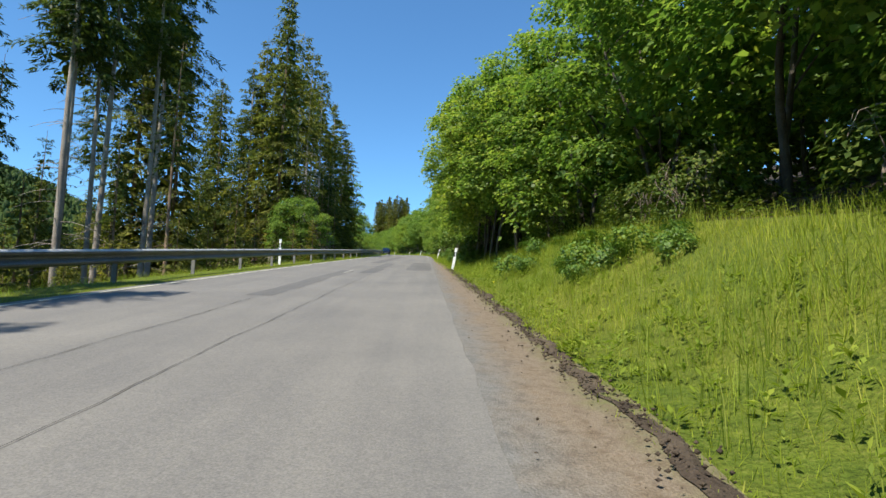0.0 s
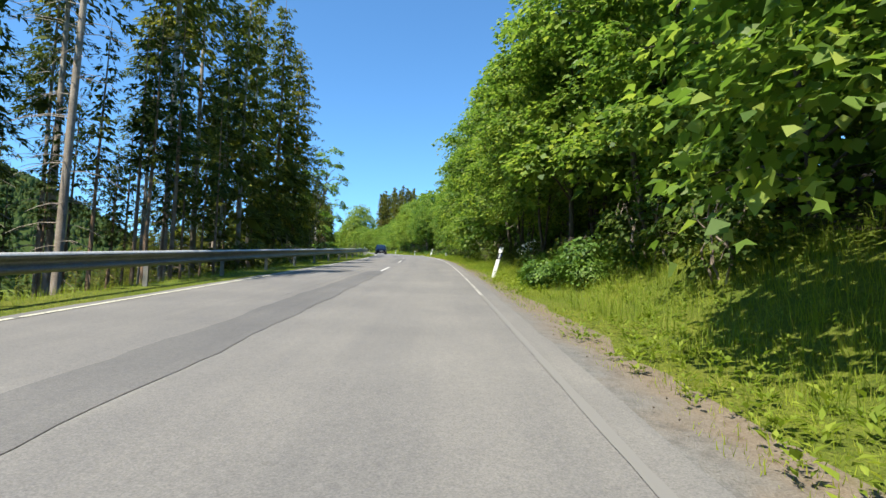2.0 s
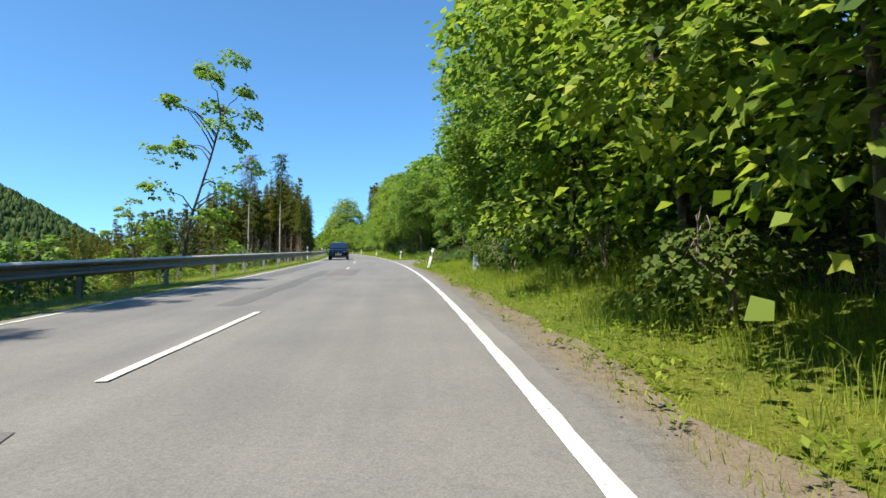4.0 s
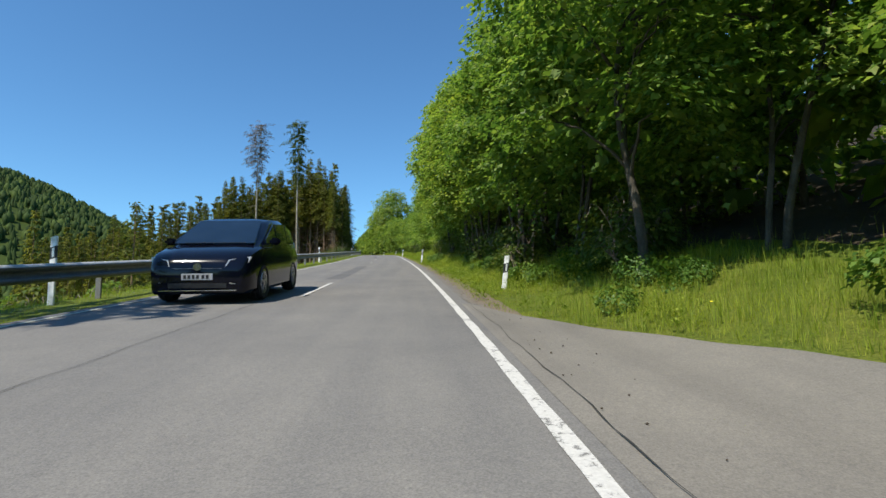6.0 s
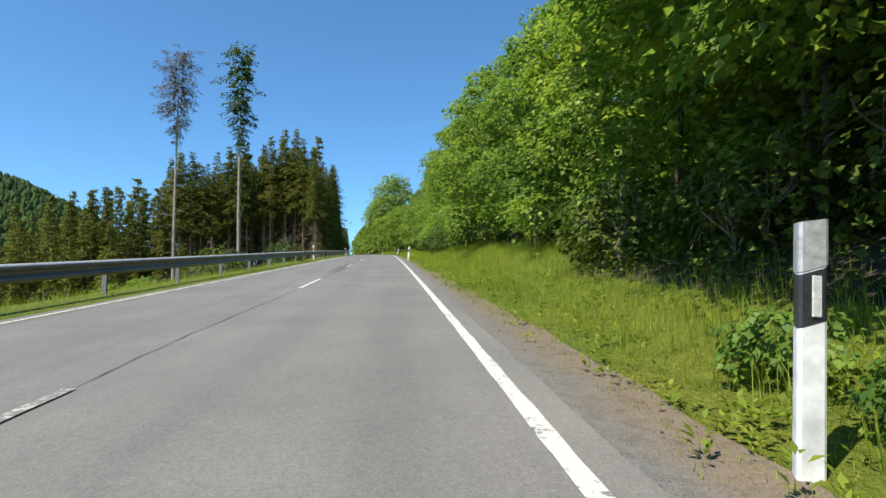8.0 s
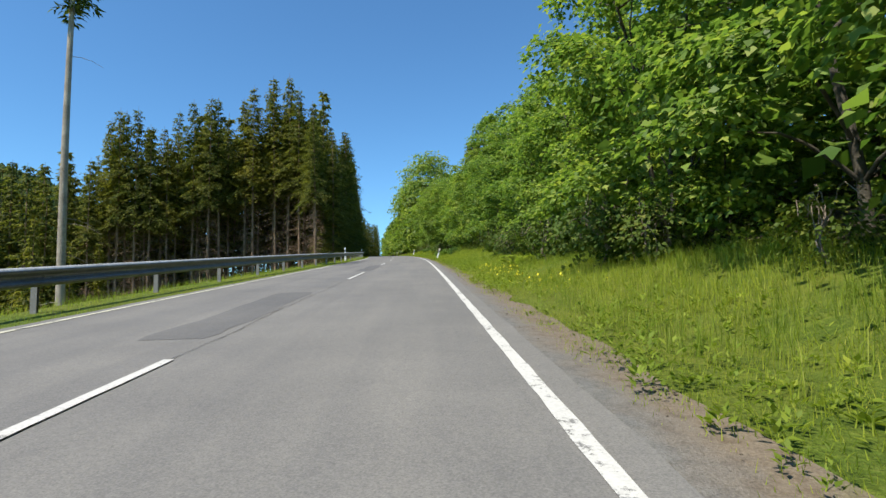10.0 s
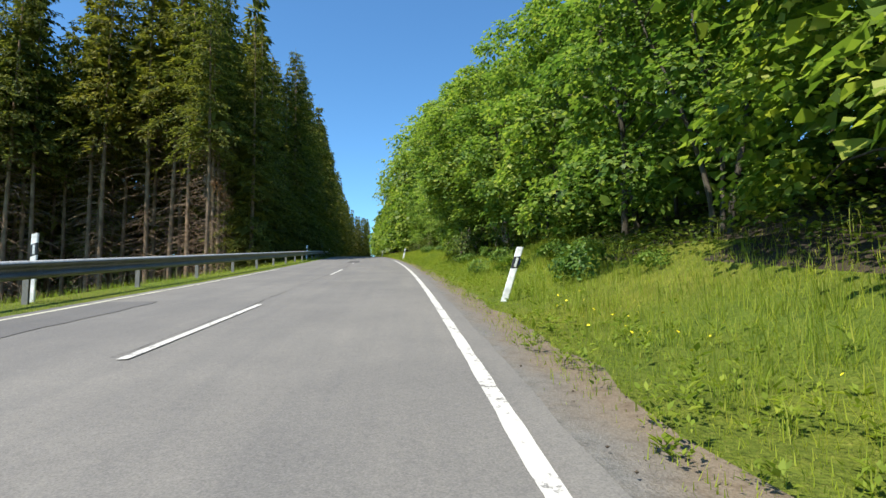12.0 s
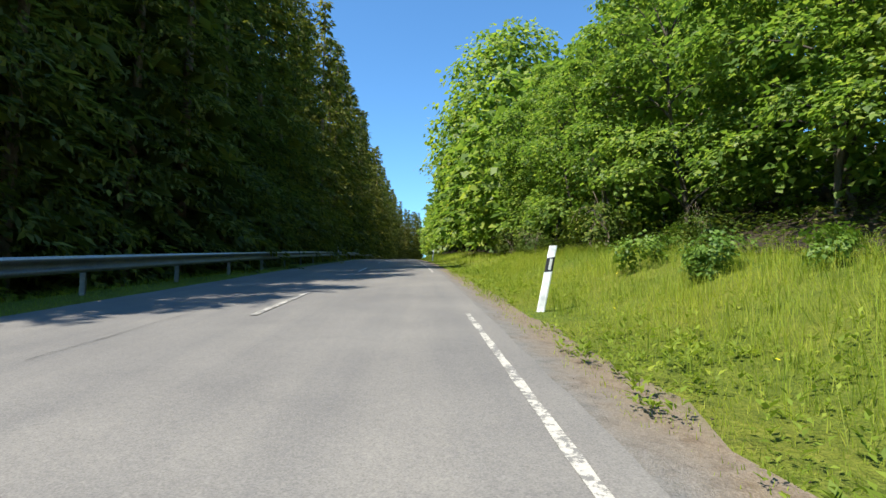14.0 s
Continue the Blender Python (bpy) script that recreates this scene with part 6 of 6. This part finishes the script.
            bmesh.ops.create_cone(liner, cap_ends=True, segments=24, radius1=0.355, radius2=0.355, depth=0.02, matrix=Matrix.LocRotScale((sx * 0.8, y, 0.335), Euler((0, radians(90), 0)), None))
            part("wheel_arch", liner, M_TRIM, car)
    for z in (0.58, 0.63):
        part("grille_bar", box_bm(0.84, 0.03, 0.014, 0, 2.128 - (z - 0.58) * 0.5, z + 0.03, 0.005), M_RIM if z < 0.6 else M_TRIM, car)
    badge = bmesh.new()
    bmesh.ops.create_cone(badge, cap_ends=True, segments=20, radius1=0.065, radius2=0.06, depth=0.02, matrix=Matrix.LocRotScale((0, 2.14, 0.64), Euler((radians(90), 0, 0)), None))
    part("badge", badge, M_CHROME, car, "plain round chrome badge")
    part("lower_intake", box_bm(1.0, 0.05, 0.12, 0, 2.13, 0.32, 0.02), M_TRIM, car)
    plate = part("number_plate", box_bm(0.52, 0.015, 0.11, 0, 2.155, 0.47, 0.004), M_PLATE, car, "pale plate with dark bars")
    for k in range(6):
        part("bar", box_bm(0.045, 0.004, 0.065, -0.17 + k * 0.07 + 0.02 * (k > 1), 2.164, 0.47), M_TRIM, plate)
    part("roof_rail", box_bm(1.2, 0.03, 0.02, 0, -1.8, 1.46, 0.008), M_TRIM, car)
    for sx in (-1, 1):
        wiper = box_bm(0.55, 0.02, 0.015, sx * 0.28, 1.26, 1.06, 0.004)
        part("wiper", wiper, M_TRIM, car)
    return car


def prism_quad(corners, push):
    """A thin curved-edge panel: a quad with thickness."""
    bm = bmesh.new()
    p = Vector(push)
    low = [bm.verts.new(Vector(c) - p * 0.5) for c in corners]
    high = [bm.verts.new(Vector(c) + p) for c in corners]
    bm.faces.new(high)
    bm.faces.new(low[::-1])
    for k in range(4):
        bm.faces.new((low[k], low[(k + 1) % 4], high[(k + 1) % 4], high[k]))
    bmesh.ops.recalc_face_normals(bm, faces=bm.faces[:])
    return bm


def on_lane(s, lat):
    a, b = over_road(s - 1.3, lat, 0.012), over_road(s + 1.3, lat, 0.012)
    d = Vector(a - b)
    return Matrix.LocRotScale((a + b) / 2, d.to_track_quat("Y", "Z"), None)


hatchback(on_lane(132.3, -1.47))
